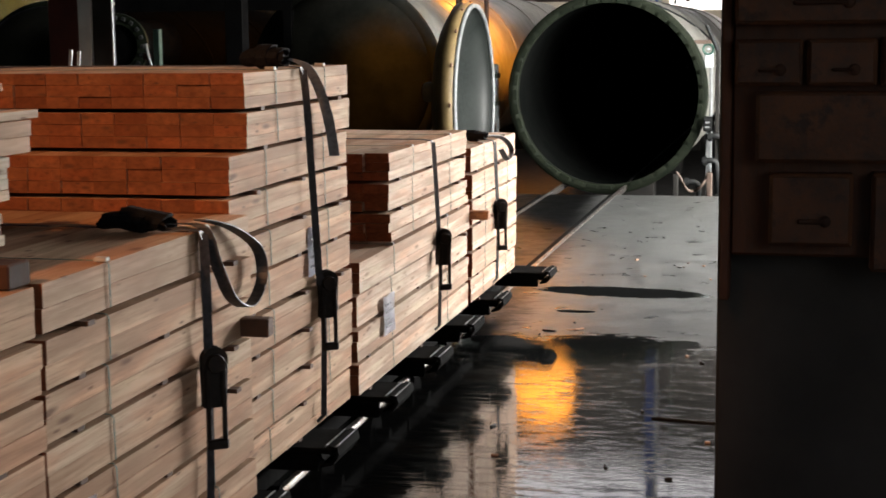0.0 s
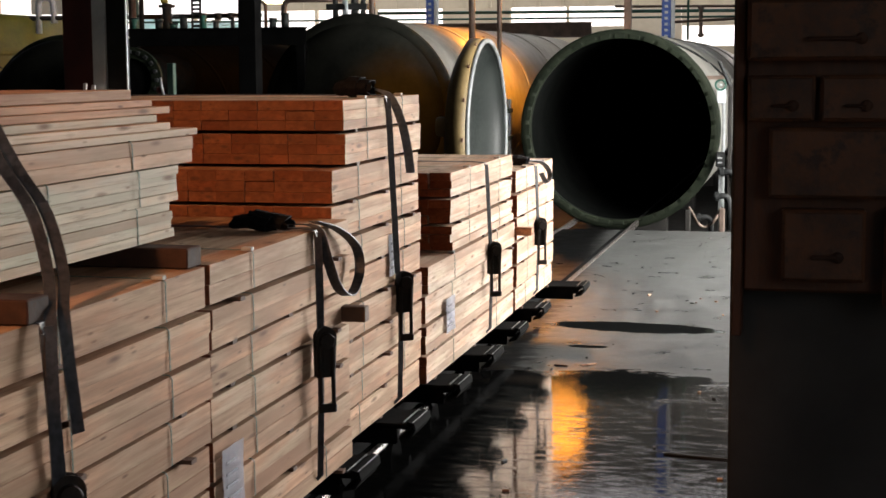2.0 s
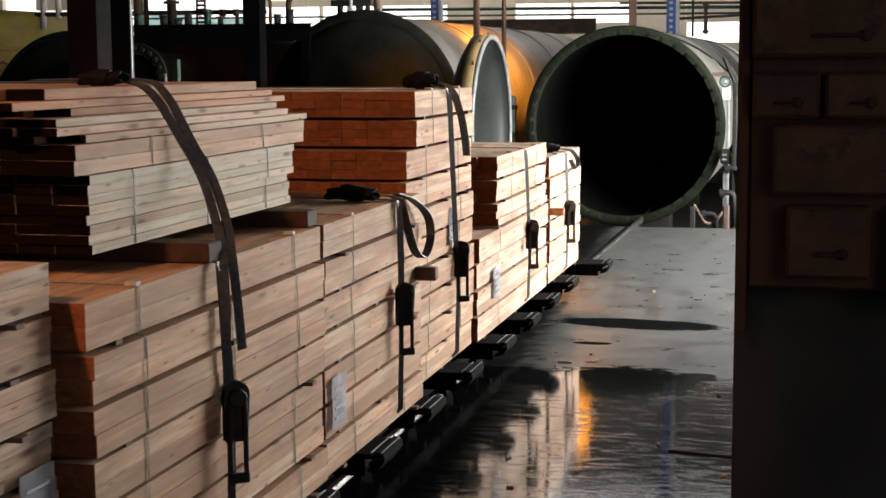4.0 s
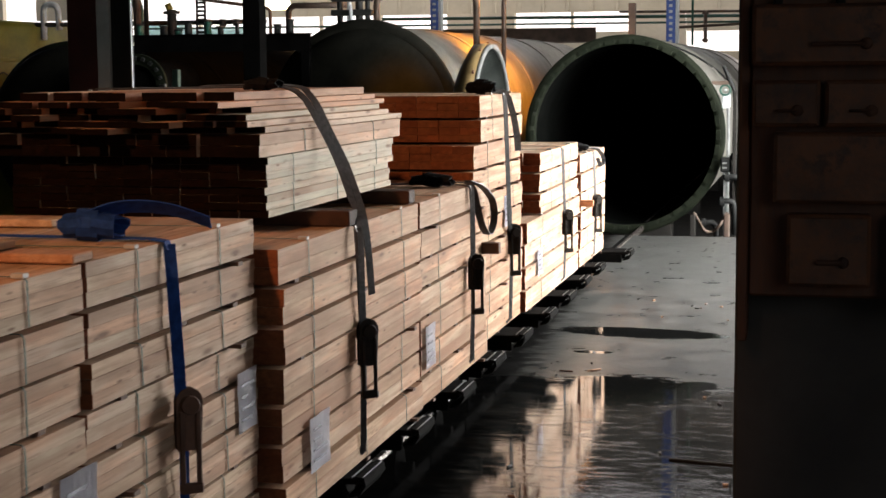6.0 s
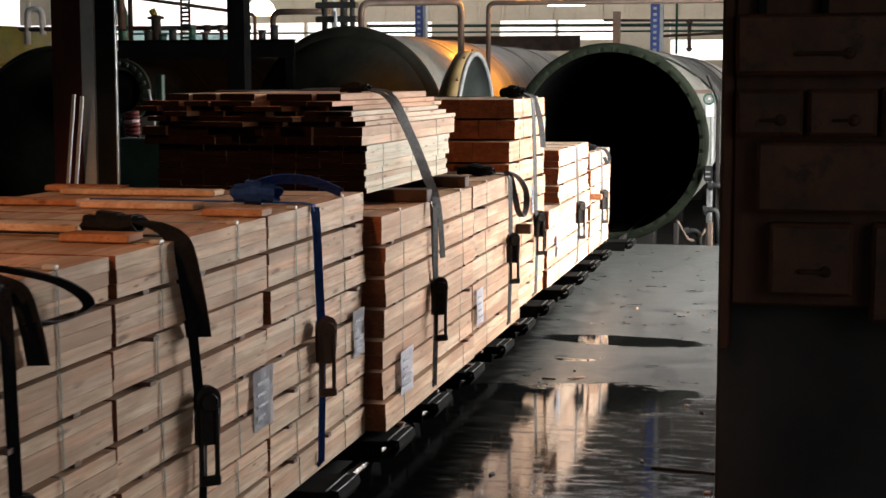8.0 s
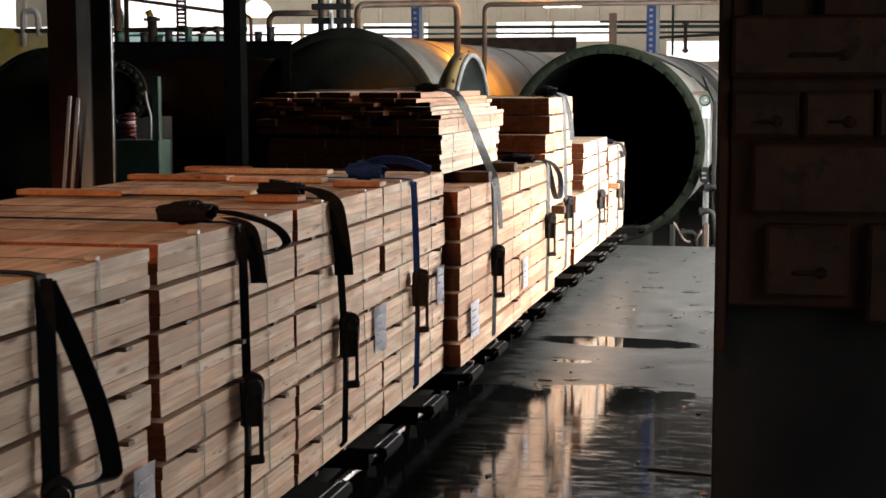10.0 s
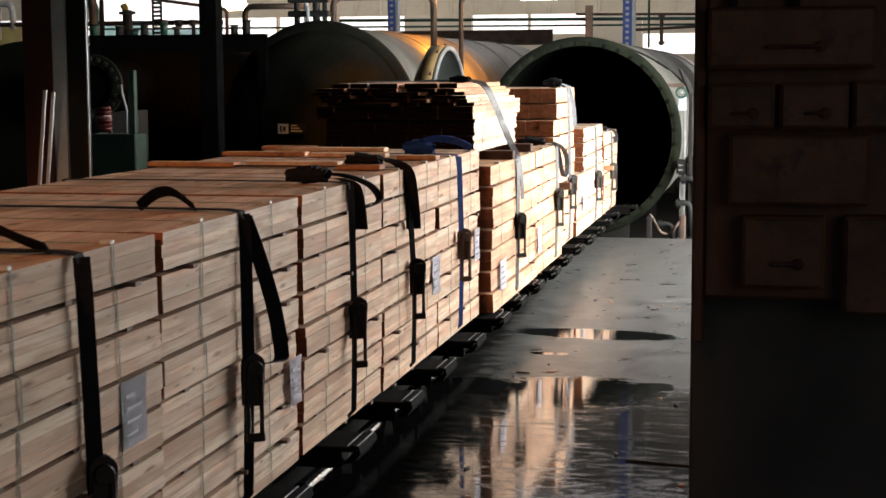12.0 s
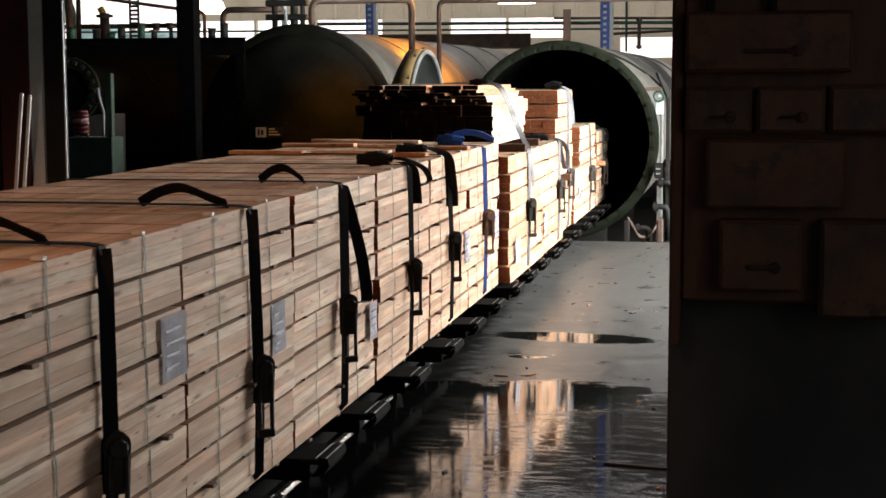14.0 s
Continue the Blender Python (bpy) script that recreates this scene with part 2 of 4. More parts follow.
M_TANK_DARK = mottled("tank_dark_front", (0.005, 0.0055, 0.0045), (0.017, 0.017, 0.014), 2.5, 0.6, spec=0.05)
# ochre base colour carries part of the orange lamplight on the door
M_DOOR_OUT = mottled("lamplit_door_ochre", (0.09, 0.064, 0.028), (0.19, 0.135, 0.06), 4, 0.5, spec=0.25)
M_PIT = mottled("pit_dark", (0.008, 0.008, 0.008), (0.028, 0.026, 0.023), 4, 0.8, spec=0.15)
# near-black matte: gloom on the left-hand gear put into the colour
M_GLOOM = mottled("gloom_black", (0.0015, 0.0015, 0.0015), (0.005, 0.005, 0.005), 6, 0.92, rough_var=0.05, spec=0.0)
M_TANK_IN = mottled("tank_inside_shade", (0.003, 0.0035, 0.0033), (0.007, 0.0075, 0.007), 3, 0.95, rough_var=0.04, spec=0.0)
M_RING = mottled("green_grey_ring", (0.004, 0.0065, 0.004), (0.018, 0.022, 0.014), 5, 0.7, spec=0.08)
M_DOOR_IN = mottled("door_inside_grey", (0.008, 0.0105, 0.0098), (0.022, 0.026, 0.024), 3, 0.5, spec=0.3)
M_GREEN = mottled("green_paint", (0.006, 0.035, 0.024), (0.02, 0.09, 0.065), 6, 0.45)


def translucent_plastic(nt, b):
    col = ramp(nt, noise_tex(nt, coords(nt), 3, 4), [(0.3, (0.78, 0.90, 0.89)), (0.7, (0.86, 0.95, 0.94))])
    nt.links.new(col, b.inputs["Base Color"])
    b.inputs["Roughness"].default_value = 0.5
    tl = nt.nodes.new("ShaderNodeBsdfTranslucent")
    nt.links.new(col, tl.inputs["Color"])
    mx = node(nt, "ShaderNodeMixShader", Fac=0.9)
    nt.links.new(b.outputs[0], mx.inputs[1])
    nt.links.new(tl.outputs[0], mx.inputs[2])
    nt.links.new(mx.outputs[0], nt.nodes["Material Output"].inputs["Surface"])


M_TEAL = material("pale_teal_plastic", translucent_plastic)
M_BLUE = mottled("blue_paint", (0.03, 0.07, 0.28), (0.07, 0.14, 0.45), 6, 0.45)
M_RUST = mottled("brown_steel", (0.04, 0.027, 0.02), (0.12, 0.083, 0.064), 5, 0.6, metal=0.2)
M_MAROON = mottled("maroon_paint", (0.05, 0.012, 0.010), (0.10, 0.026, 0.020), 5, 0.5)
M_WEB = mottled("pale_grey_paint", (0.50, 0.57, 0.60), (0.68, 0.74, 0.76), 5, 0.5)
M_RIM = mottled("worn_seal_grey", (0.10, 0.11, 0.11), (0.24, 0.25, 0.25), 8, 0.55)
M_GREYPAINT = mottled("grey_paint", (0.36, 0.4, 0.42), (0.52, 0.56, 0.58), 5, 0.45)
M_BLACK = mottled("black_paint", (0.008, 0.009, 0.009), (0.024, 0.025, 0.025), 6, 0.6, spec=0.2)
M_CLAD = mottled("cream_cladding", (0.50, 0.42, 0.30), (0.64, 0.55, 0.42), 1.6, 0.6)
M_YELLOW = mottled("yellow_paint", (0.12, 0.115, 0.010), (0.21, 0.19, 0.024), 4, 0.5)
M_WALL = mottled("dark_blockwork", (0.022, 0.02, 0.018), (0.055, 0.05, 0.045), 3, 0.85)
# browns pushed towards orange: warm light mixed into the base colours
M_BOX = mottled("tan_switch_box", (0.022, 0.0065, 0.002), (0.125, 0.042, 0.012), 7, 0.6, spread=(0.3, 0.7), rust=(0.03, 0.010, 0.004))
M_PANEL = mottled("brown_panel", (0.026, 0.0075, 0.0026), (0.105, 0.034, 0.011), 5, 0.65, spread=(0.3, 0.7), stretch=(3, 3, 0.8))
M_ROOF = mottled("dark_roof_sheet", (0.03, 0.03, 0.03), (0.07, 0.07, 0.065), 2, 0.7)
M_GREEN_DARK = mottled("dark_green_paint", (0.008, 0.022, 0.016), (0.024, 0.05, 0.038), 6, 0.5, spec=0.3)
M_PALE_PINK = mottled("worn_pale_rubber", (0.30, 0.20, 0.20), (0.45, 0.32, 0.32), 12, 0.6)
M_RED = mottled("red_paint", (0.04, 0.003, 0.003), (0.09, 0.008, 0.006), 6, 0.4)
M_SIGN = mottled("white_sign", (0.6, 0.6, 0.58), (0.8, 0.8, 0.78), 10, 0.5)


def glow_material(name, colour, strength):
    def build(nt, b):
        b.inputs["Base Color"].default_value = (*colour, 1)
        b.inputs["Emission Color"].default_value = (*colour, 1)
        b.inputs["Emission Strength"].default_value = strength
    return material(name, build)


M_LAMP = glow_material("lit_lamp", (1.0, 0.88, 0.7), 6.0)
M_SKYLIGHT = glow_material("bright_day_outside", (1.0, 0.95, 0.95), 1.6)


# ---- mesh helpers ----
def put(name, bm, mat, smooth=False):
    me = bpy.data.meshes.new(name)
    bm.normal_update()
    bm.to_mesh(me)
    bm.free()
    me.materials.append(mat)
    if smooth:
        for p in me.polygons:
            p.use_smooth = True
    return me


def thing(name, x, y, z, label, category, group=""):
    ob = new(name)
    ob.location = (x, y, z)
    return tagged(ob, label, category, group)


def part(name, bm, mat, parent, label="", smooth=False):
    ob = new(name, put(name, bm, mat, smooth))
    ob.parent = parent
    if label:
        ob["label"] = label
    return ob


def structure(name, bm, mat, label, smooth=False):
    return tagged(new(name, put(name, bm, mat, smooth)), label, name.split("_")[0], "", "structure")


def box(bm, x0, x1, y0, y1, z0, z1, ch=0.0, m=None):
    """A box, its edges chamfered by ch."""
    r = bmesh.ops.create_cube(bm, size=1.0)["verts"]
    for v in r:
        v.co = Vector(((x0 + x1) / 2 + v.co.x * (x1 - x0), (y0 + y1) / 2 + v.co.y * (y1 - y0), (z0 + z1) / 2 + v.co.z * (z1 - z0)))
    if ch:
        es = list({e for v in r for e in v.link_edges})
        out = bmesh.ops.bevel(bm, geom=es, offset=ch, segments=1, affect="EDGES")
        r = list({v for f in out["faces"] for v in f.verts} | {v for v in r if v.is_valid})
    if m is not None:
        bmesh.ops.transform(bm, matrix=m, verts=r)
    return bm


def nbox(*a, **k):
    return box(bmesh.new(), *a, **k)


def tube(bm, pts, radius, sides=10, closed=False):
    """A round tube through the points."""
    pts = [Vector(p) for p in pts]
    rings = []
    up = None
    for i, p in enumerate(pts):
        a = pts[max(i - 1, 0)]
        b = pts[min(i + 1, len(pts) - 1)]
        d = (b - a).normalized()
        if up is None:
            up = Vector((0, 0, 1)) if abs(d.z) < 0.9 else Vector((1, 0, 0))
        s = d.cross(up).normalized()
        up = s.cross(d).normalized()
        rings.append([bm.verts.new(p + radius * (math.cos(k * math.tau / sides) * s + math.sin(k * math.tau / sides) * up)) for k in range(sides)])
    for a, b in zip(rings, rings[1:]):
        for k in range(sides):
            bm.faces.new((a[k], a[(k + 1) % sides], b[(k + 1) % sides], b[k]))
    bm.faces.new(rings[0][::-1])
    bm.faces.new(rings[-1])
    return bm


def ribbon(bm, pts, width_dir, width, thick):
    """A flat strap through the points; width_dir is the direction across it."""
    pts = [Vector(p) for p in pts]
    w = Vector(width_dir).normalized() * width / 2
    rings = []
    for i, p in enumerate(pts):
        d = (pts[min(i + 1, len(pts) - 1)] - pts[max(i - 1, 0)]).normalized()
        n = d.cross(w).normalized() * thick / 2
        rings.append([bm.verts.new(p + a * w + b * n) for a, b in ((-1, -1), (1, -1), (1, 1), (-1, 1))])
    for a, b in zip(rings, rings[1:]):
        for k in range(4):
            bm.faces.new((a[k], a[(k + 1) % 4], b[(k + 1) % 4], b[k]))
    bm.faces.new(rings[0][::-1])
    bm.faces.new(rings[-1])
    return bm


def lathe(bm, profile, axis="y", sides=64, centre=(0, 0, 0)):
    """A surface of revolution; profile holds (radius, along)."""
    rings = []
    for r, a in profile:
        ring = []
        for k in range(sides):
            u, v = r * math.cos(k * math.tau / sides), r * math.sin(k * math.tau / sides)
            p = (u, a, v) if axis == "y" else (a, u, v) if axis == "x" else (u, v, a)
            ring.append(bm.verts.new(Vector(p) + Vector(centre)))
        rings.append(ring)
    for a, b in zip(rings, rings[1:]):
        for k in range(sides):
            bm.faces.new((a[k], a[(k + 1) % sides], b[(k + 1) % sides], b[k]))
    bmesh.ops.remove_doubles(bm, verts=[v for r in rings for v in r], dist=1e-5)
    bmesh.ops.recalc_face_normals(bm, faces=bm.faces)
    return bm


# ---- the large structure ----
bm = bmesh.new()
box(bm, -60, 60, -40, 15.75, -0.3, 0.0)
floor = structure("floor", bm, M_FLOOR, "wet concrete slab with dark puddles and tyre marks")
bm = bmesh.new()
box(bm, -60, 60, 15.75, 80, -0.75, -0.42)
structure("floor_pit", bm, M_PIT, "sunken dark floor below the pressure tanks")


def shed():
    # back wall: lower sheet, window strip, upper sheet
    W0, W1, Y = -26.0, 9.0, 31.0
    # wall foot coloured dark to stand for the gloom behind the tanks
    bm = bmesh.new()
    box(bm, W0, W1, Y, Y + 0.2, -0.75, 1.7)
    structure("wall_back_base", bm, M_WALL, "dark foot of the back wall, shade put into its colour")
    bm = bmesh.new()
    box(bm, -26, 2.6, 25.92, 26.08, 7.0, 7.16)
    structure("trim_purlin", bm, M_WALL, "dark steel roof purlin across the unseen roof opening")
    bm = bmesh.new()
    box(bm, W0, W1, Y, Y + 0.2, 1.7, 2.05)
    box(bm, W0, -17.6, Y, Y + 0.2, 2.05, 2.86)
    box(bm, -15.9, -14.5, Y, Y + 0.2, 2.05, 2.86)
    box(bm, -14.5, -2.6, Y, Y + 0.2, 2.05, 2.46)
    box(bm, -7.45, -6.05, Y, Y + 0.2, 2.46, 2.86)
    box(bm, -3.74, -2.62, Y, Y + 0.2, 2.46, 2.86)
    box(bm, -2.6, -1.2, Y, Y + 0.2, 2.45, 2.86)
    box(bm, 0.5, W1, Y, Y + 0.2, 2.05, 2.86)
    for x in (-12.9, -11.5, -10.2, -8.9, -4.9):
        box(bm, x, x + 0.05, Y + 0.02, Y + 0.15, 2.46, 2.86)
    structure("wall_back_low", bm, M_CLAD, "cream sheet metal back wall round the windows")
    bm = bmesh.new()
    n = int((W1 - W0) / 0.5)
    for a, z in ((W0, -17.5), (-16.7, -14.3), (-11.75, W1)):
        box(bm, a, z, Y + 0.03, Y + 0.2, 2.86, 3.9)
    for i in range(n):
        x = W0 + i * 0.5
        if -17.57 < x < -16.7 or -14.3 < x < -11.75:
            continue
        box(bm, x, x + 0.07, Y, Y + 0.03, 2.86, 3.9, 0.008)
    structure("wall_back_high", bm, M_CLAD, "cream ribbed sheet metal back wall")
    # unseen upper wall, dark only so the wet floor mirrors less brightness
    bm = bmesh.new()
    box(bm, W0, W1, Y + 0.03, Y + 0.2, 3.9, 7.0)
    structure("wall_back_top", bm, M_WALL, "unseen upper back wall, coloured dark to dim floor reflections")
    bm = bmesh.new()
    box(bm, W0 - 5, W1 + 5, Y + 1.5, Y + 1.6, -1, 9)
    structure("backdrop_day", bm, M_SKYLIGHT, "bright overcast day outside the windows")
    bm = bmesh.new()
    box(bm, -26.2, -26.0, -14, Y, -0.75, 7.0)
    structure("wall_left", bm, M_WALL, "grimy dark wall of the shed")
    bm = bmesh.new()
    box(bm, -26, 9, -14.2, -14.0, 0, 1.6)
    box(bm, -26, -6, -14.2, -14.0, 1.6, 7)
    box(bm, 3, 9, -14.2, -14.0, 1.6, 7)
    box(bm, -6, 3, -14.2, -14.0, 5, 7)
    structure("wall_front", bm, M_WALL, "grimy dark wall behind the train with a wide opening")
    bm = bmesh.new()
    # right wall with the wide open doorway
    box(bm, 2.6, 2.8, -14, -1.2, 0, 7)
    box(bm, 2.6, 2.8, 2.2, 9.6, 0, 7)
    # unseen opening cut only for the added lamp by the near load
    box(bm, 2.6, 2.8, -1.2, 2.2, 0, 1.1)
    box(bm, 2.6, 2.8, -1.2, 2.2, 3.4, 7)
    box(bm, 2.6, 2.8, 17.0, Y, -0.75, 7)
    box(bm, 2.6, 2.8, 9.6, 17.0, 4.2, 7)
    structure("wall_right", bm, M_WALL, "grimy dark wall with a wide open doorway")
    bm = bmesh.new()
    # gap between the unseen roof sheets is added for light on the back
    box(bm, -26.2, 2.8, -14.2, 24.5, 7.0, 7.2)
    box(bm, -26.2, 2.8, 29.6, Y + 0.2, 7.0, 7.2)
    structure("ceiling", bm, M_ROOF, "dark sheet metal roof")


shed()

# ---- rails ----
def rail(x):
    ob = thing("rail", x, 0, 0, "worn steel rail let into the wet concrete", "rail", "rails of the track")
    part("rail_head", nbox(-0.016, 0.016, -14, 28.5, -0.05, 0.012, 0.004), M_RAIL, ob)
    part("flange", nbox(-0.06, -0.02, -14, 15.75, -0.05, 0.004), M_BOGIE, ob)


rail(-1.85)
rail(-2.54)

# ---- pressure tanks ----
R1 = 1.08


def tank_shell(name, x, z, label, is_open, r=R1, y=16.75, length=12.0, mat=None):
    ob = thing(name, x, y, z, label, "tank", "timber treatment tanks")
    mat = mat or M_TANK
    bm = bmesh.new()
    lathe(bm, [(r - 0.07, 0.06), (r - 0.07, length), (r * 0.6, length + 0.45), (0.02, length + 0.6), (0.02, length + 0.62), (r * 0.62, length + 0.5), (r - 0.03, length), (r - 0.03, 0.06), (r - 0.07, 0.06)])
    part("shell", bm, mat, ob, smooth=True)
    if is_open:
        # near-black matte skin that paints the shade of the tank's inside
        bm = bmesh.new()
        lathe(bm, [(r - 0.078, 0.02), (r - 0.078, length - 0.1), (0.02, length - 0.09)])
        part("lining", bm, M_TANK_IN, ob, "inside of the tank, its shade put into a near-black colour", True)
    # locking ring with its cut teeth
    bm = bmesh.new()
    lathe(bm, [(r - 0.1, -0.07), (r - 0.1, 0.05), (r - 0.01, 0.07), (r, 0.05), (r, -0.05), (r - 0.012, -0.07), (r - 0.1, -0.07)], sides=96)
    part("locking_ring", bm, M_RING, ob, "greenish grey steel locking ring", True)
    for k in range(40):
        a = k * math.tau / 40
        bm = bmesh.new()
        box(bm, -0.058, 0.058, -0.078, -0.065, -0.055, -0.004, 0.004, pose(0, 0, 0, 0, math.degrees(a), 0) @ pose(0, 0, r - 0.045))
        part("ring_tooth", bm, M_RING, ob)
    for yy in (2.4, 4.8, 7.2, 9.6):
        bm = bmesh.new()
        lathe(bm, [(r - 0.031, yy), (r - 0.012, yy + 0.005), (r - 0.012, yy + 0.075), (r - 0.031, yy + 0.08)])
        part("shell_band", bm, mat, ob, smooth=True)
    for yy in (1.6, 6.0, 10.4):
        part("saddle", nbox(-r * 0.34, r * 0.34, yy, yy + 0.25, -z - 0.42, -r * 0.93, 0.01), M_PIT, ob, "dark concrete saddle")
    return ob


def dome(bm, r, depth, y0, sign=-1, steps=12):
    prof = []
    for i in range(steps + 1):
        a = i / steps * math.pi / 2
        prof.append((max(r * math.cos(a), 0.001), y0 + sign * depth * math.sin(a)))
    return prof


tank_open = tank_shell("pressure_tank", -2.055, 0.988, "large round steel treatment tank standing open with a toothed ring", True)
tank_shut = tank_shell("pressure_tank", -4.96, 1.165, "large round steel treatment tank with its domed door shut", False)
bm = bmesh.new()
lathe(bm, dome(bm, R1 - 0.06, 0.34, -0.13))
shut_door = part("domed_door", bm, M_TANK_DARK, tank_shut, "dark domed steel door", True)
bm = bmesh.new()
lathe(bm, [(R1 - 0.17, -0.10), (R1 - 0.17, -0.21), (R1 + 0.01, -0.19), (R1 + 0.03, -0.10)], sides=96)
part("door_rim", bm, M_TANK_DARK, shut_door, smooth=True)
tank_left = tank_shell("pressure_tank", -8.55, 1.0, "dark round steel treatment tank further along the row", False, mat=M_GLOOM)
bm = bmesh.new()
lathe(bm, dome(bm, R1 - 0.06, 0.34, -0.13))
part("domed_door", bm, M_TANK_DARK, tank_left, "dark domed steel door", True)


def open_door():
    ob = thing("tank_door", -3.30, 15.72, 0.965, "domed steel tank door swung open, grey inside, lit ochre outside", "door")
    r = 1.0
    bm = bmesh.new()
    lathe(bm, dome(bm, r - 0.05, 0.22, -0.155), "x")
    part("dome_outside", bm, M_DOOR_OUT, ob, "outside of the dome, lamplight put into its ochre colour", True)
    bm = bmesh.new()
    lathe(bm, dome(bm, r - 0.05, 0.28, -0.02), "x")
    part("dome_inside", bm, M_DOOR_IN, ob, "grey inside of the dome", True)
    bm = bmesh.new()
    lathe(bm, [(r - 0.05, 0.0), (r - 0.045, 0.015), (r - 0.005, 0.015), (r, 0.0), (r, -0.02), (r - 0.05, -0.02), (r - 0.05, 0.0)], "x", 96)
    part("sealing_rim", bm, M_RIM, ob, "worn pale grey sealing rim", True)
    bm = bmesh.new()
    lathe(bm, [(r - 0.05, -0.021), (r + 0.005, -0.021), (r + 0.005, -0.16), (r - 0.05, -0.165), (r - 0.05, -0.021)], "x", 96)
    part("skirt", bm, M_DOOR_OUT, ob, "steel skirt, lamplight put into its ochre colour", True)
    for k in range(16):
        bm = bmesh.new()
        box(bm, -0.055, -0.030, -0.02, 0.02, 0.0, 0.022, 0.005, pose(0, 0, 0, 360 * k / 16, 0, 0) @ pose(0, 0, r))
        part("rim_lug", bm, M_BATTEN, ob)
    bm = bmesh.new()
    tube(bm, [(0.0, 1.14, -1.4), (0.0, 1.14, 0.35)], 0.028)
    part("hinge_pin", bm, M_RIM, ob)
    for zz in (-0.55, -0.1, 0.2):
        part("hinge_plate", nbox(-0.035, 0.035, 1.0, 1.2, zz, zz + 0.05, 0.006), M_RING, ob)
    bm = bmesh.new()
    lathe(bm, [(0.001, -0.06), (0.09, -0.06), (0.1, -0.04), (0.1, 0.04), (0.09, 0.06), (0.001, 0.06)], "x", 24, (-0.30, -0.75, 0.12))
    part("jack_wheel", bm, M_DOOR_OUT, ob, "small hand wheel, lamplight put into its ochre colour", True)


open_door()

# ---- near post with its switch boxes ----
def near_post():
    ob = thing("wall_pillar", 0, 4.5, 0, "brown painted pillar carrying old switch boxes", "pillar")
    part("pillar_body", nbox(-0.235, 2.6, 0.12, 0.5, 0, 7, 0.01), M_WALL, ob)
    part("back_panel", nbox(-0.194, 1.6, 0.0, 0.119, 1.03, 3.2, 0.008), M_PANEL, ob, "stained brown backing panel")
    part("edge_board", nbox(-0.222, -0.195, -0.02, 0.119, 0.9, 3.2, 0.004), M_PANEL, ob, "worn reddish brown edge board")


near_post()

# ---- steel columns ----
def column(x, y, w, d, m1, m2, label, h=7.0):
    ob = thing("steel_column", x, y, 0, label, "column")
    part("flange", nbox(-w / 2, -w / 2 + w * 0.46, -d / 2, -d / 2 + 0.02, -0.4, h, 0.003), m1, ob, "maroon painted flange")
    part("flange", nbox(-w / 2 + w * 0.67, w / 2, -d / 2 + 0.02, -d / 2 + 0.04, -0.4, h, 0.003), M_BLACK, ob)
    part("web", nbox(-w / 2 + w * 0.465, -w / 2 + w * 0.665, -d / 2, d / 2, -0.4, h, 0.003), m2, ob, "grey painted web")
    part("pale_edge", nbox(w / 2 - 0.008, w / 2, -d / 2 + 0.012, -d / 2 + 0.0195, -0.4, h), m2, ob, "pale edge strip")
    return ob


column(-3.852, 8.0, 0.375, 0.3, M_MAROON, M_WEB, "maroon and grey painted steel column")
ob = thing("steel_column", -5.44, 14.5, 0, "dark steel column before the shut tank", "column")
part("column_body", nbox(-0.09, 0.09, -0.09, 0.09, 0, 7, 0.006), M_GLOOM, ob)

# ---- the train ----
MOVERS = []
BOARD = {}


def board_mesh(length, width, thick, mat):
    key = (round(length, 3), round(width, 3), round(thick, 4), mat.name)
    if key not in BOARD:
        me = put("board", nbox(-width, 0, 0, length, 0, thick, 0.0009), mat)
        me.materials.append(M_END_SHADED if mat in (M_WOOD_GREY, M_WOOD_LOOSE) else M_END)
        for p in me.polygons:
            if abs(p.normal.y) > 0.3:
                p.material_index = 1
        BOARD[key] = me
    return BOARD[key]


rng = random.Random(5)


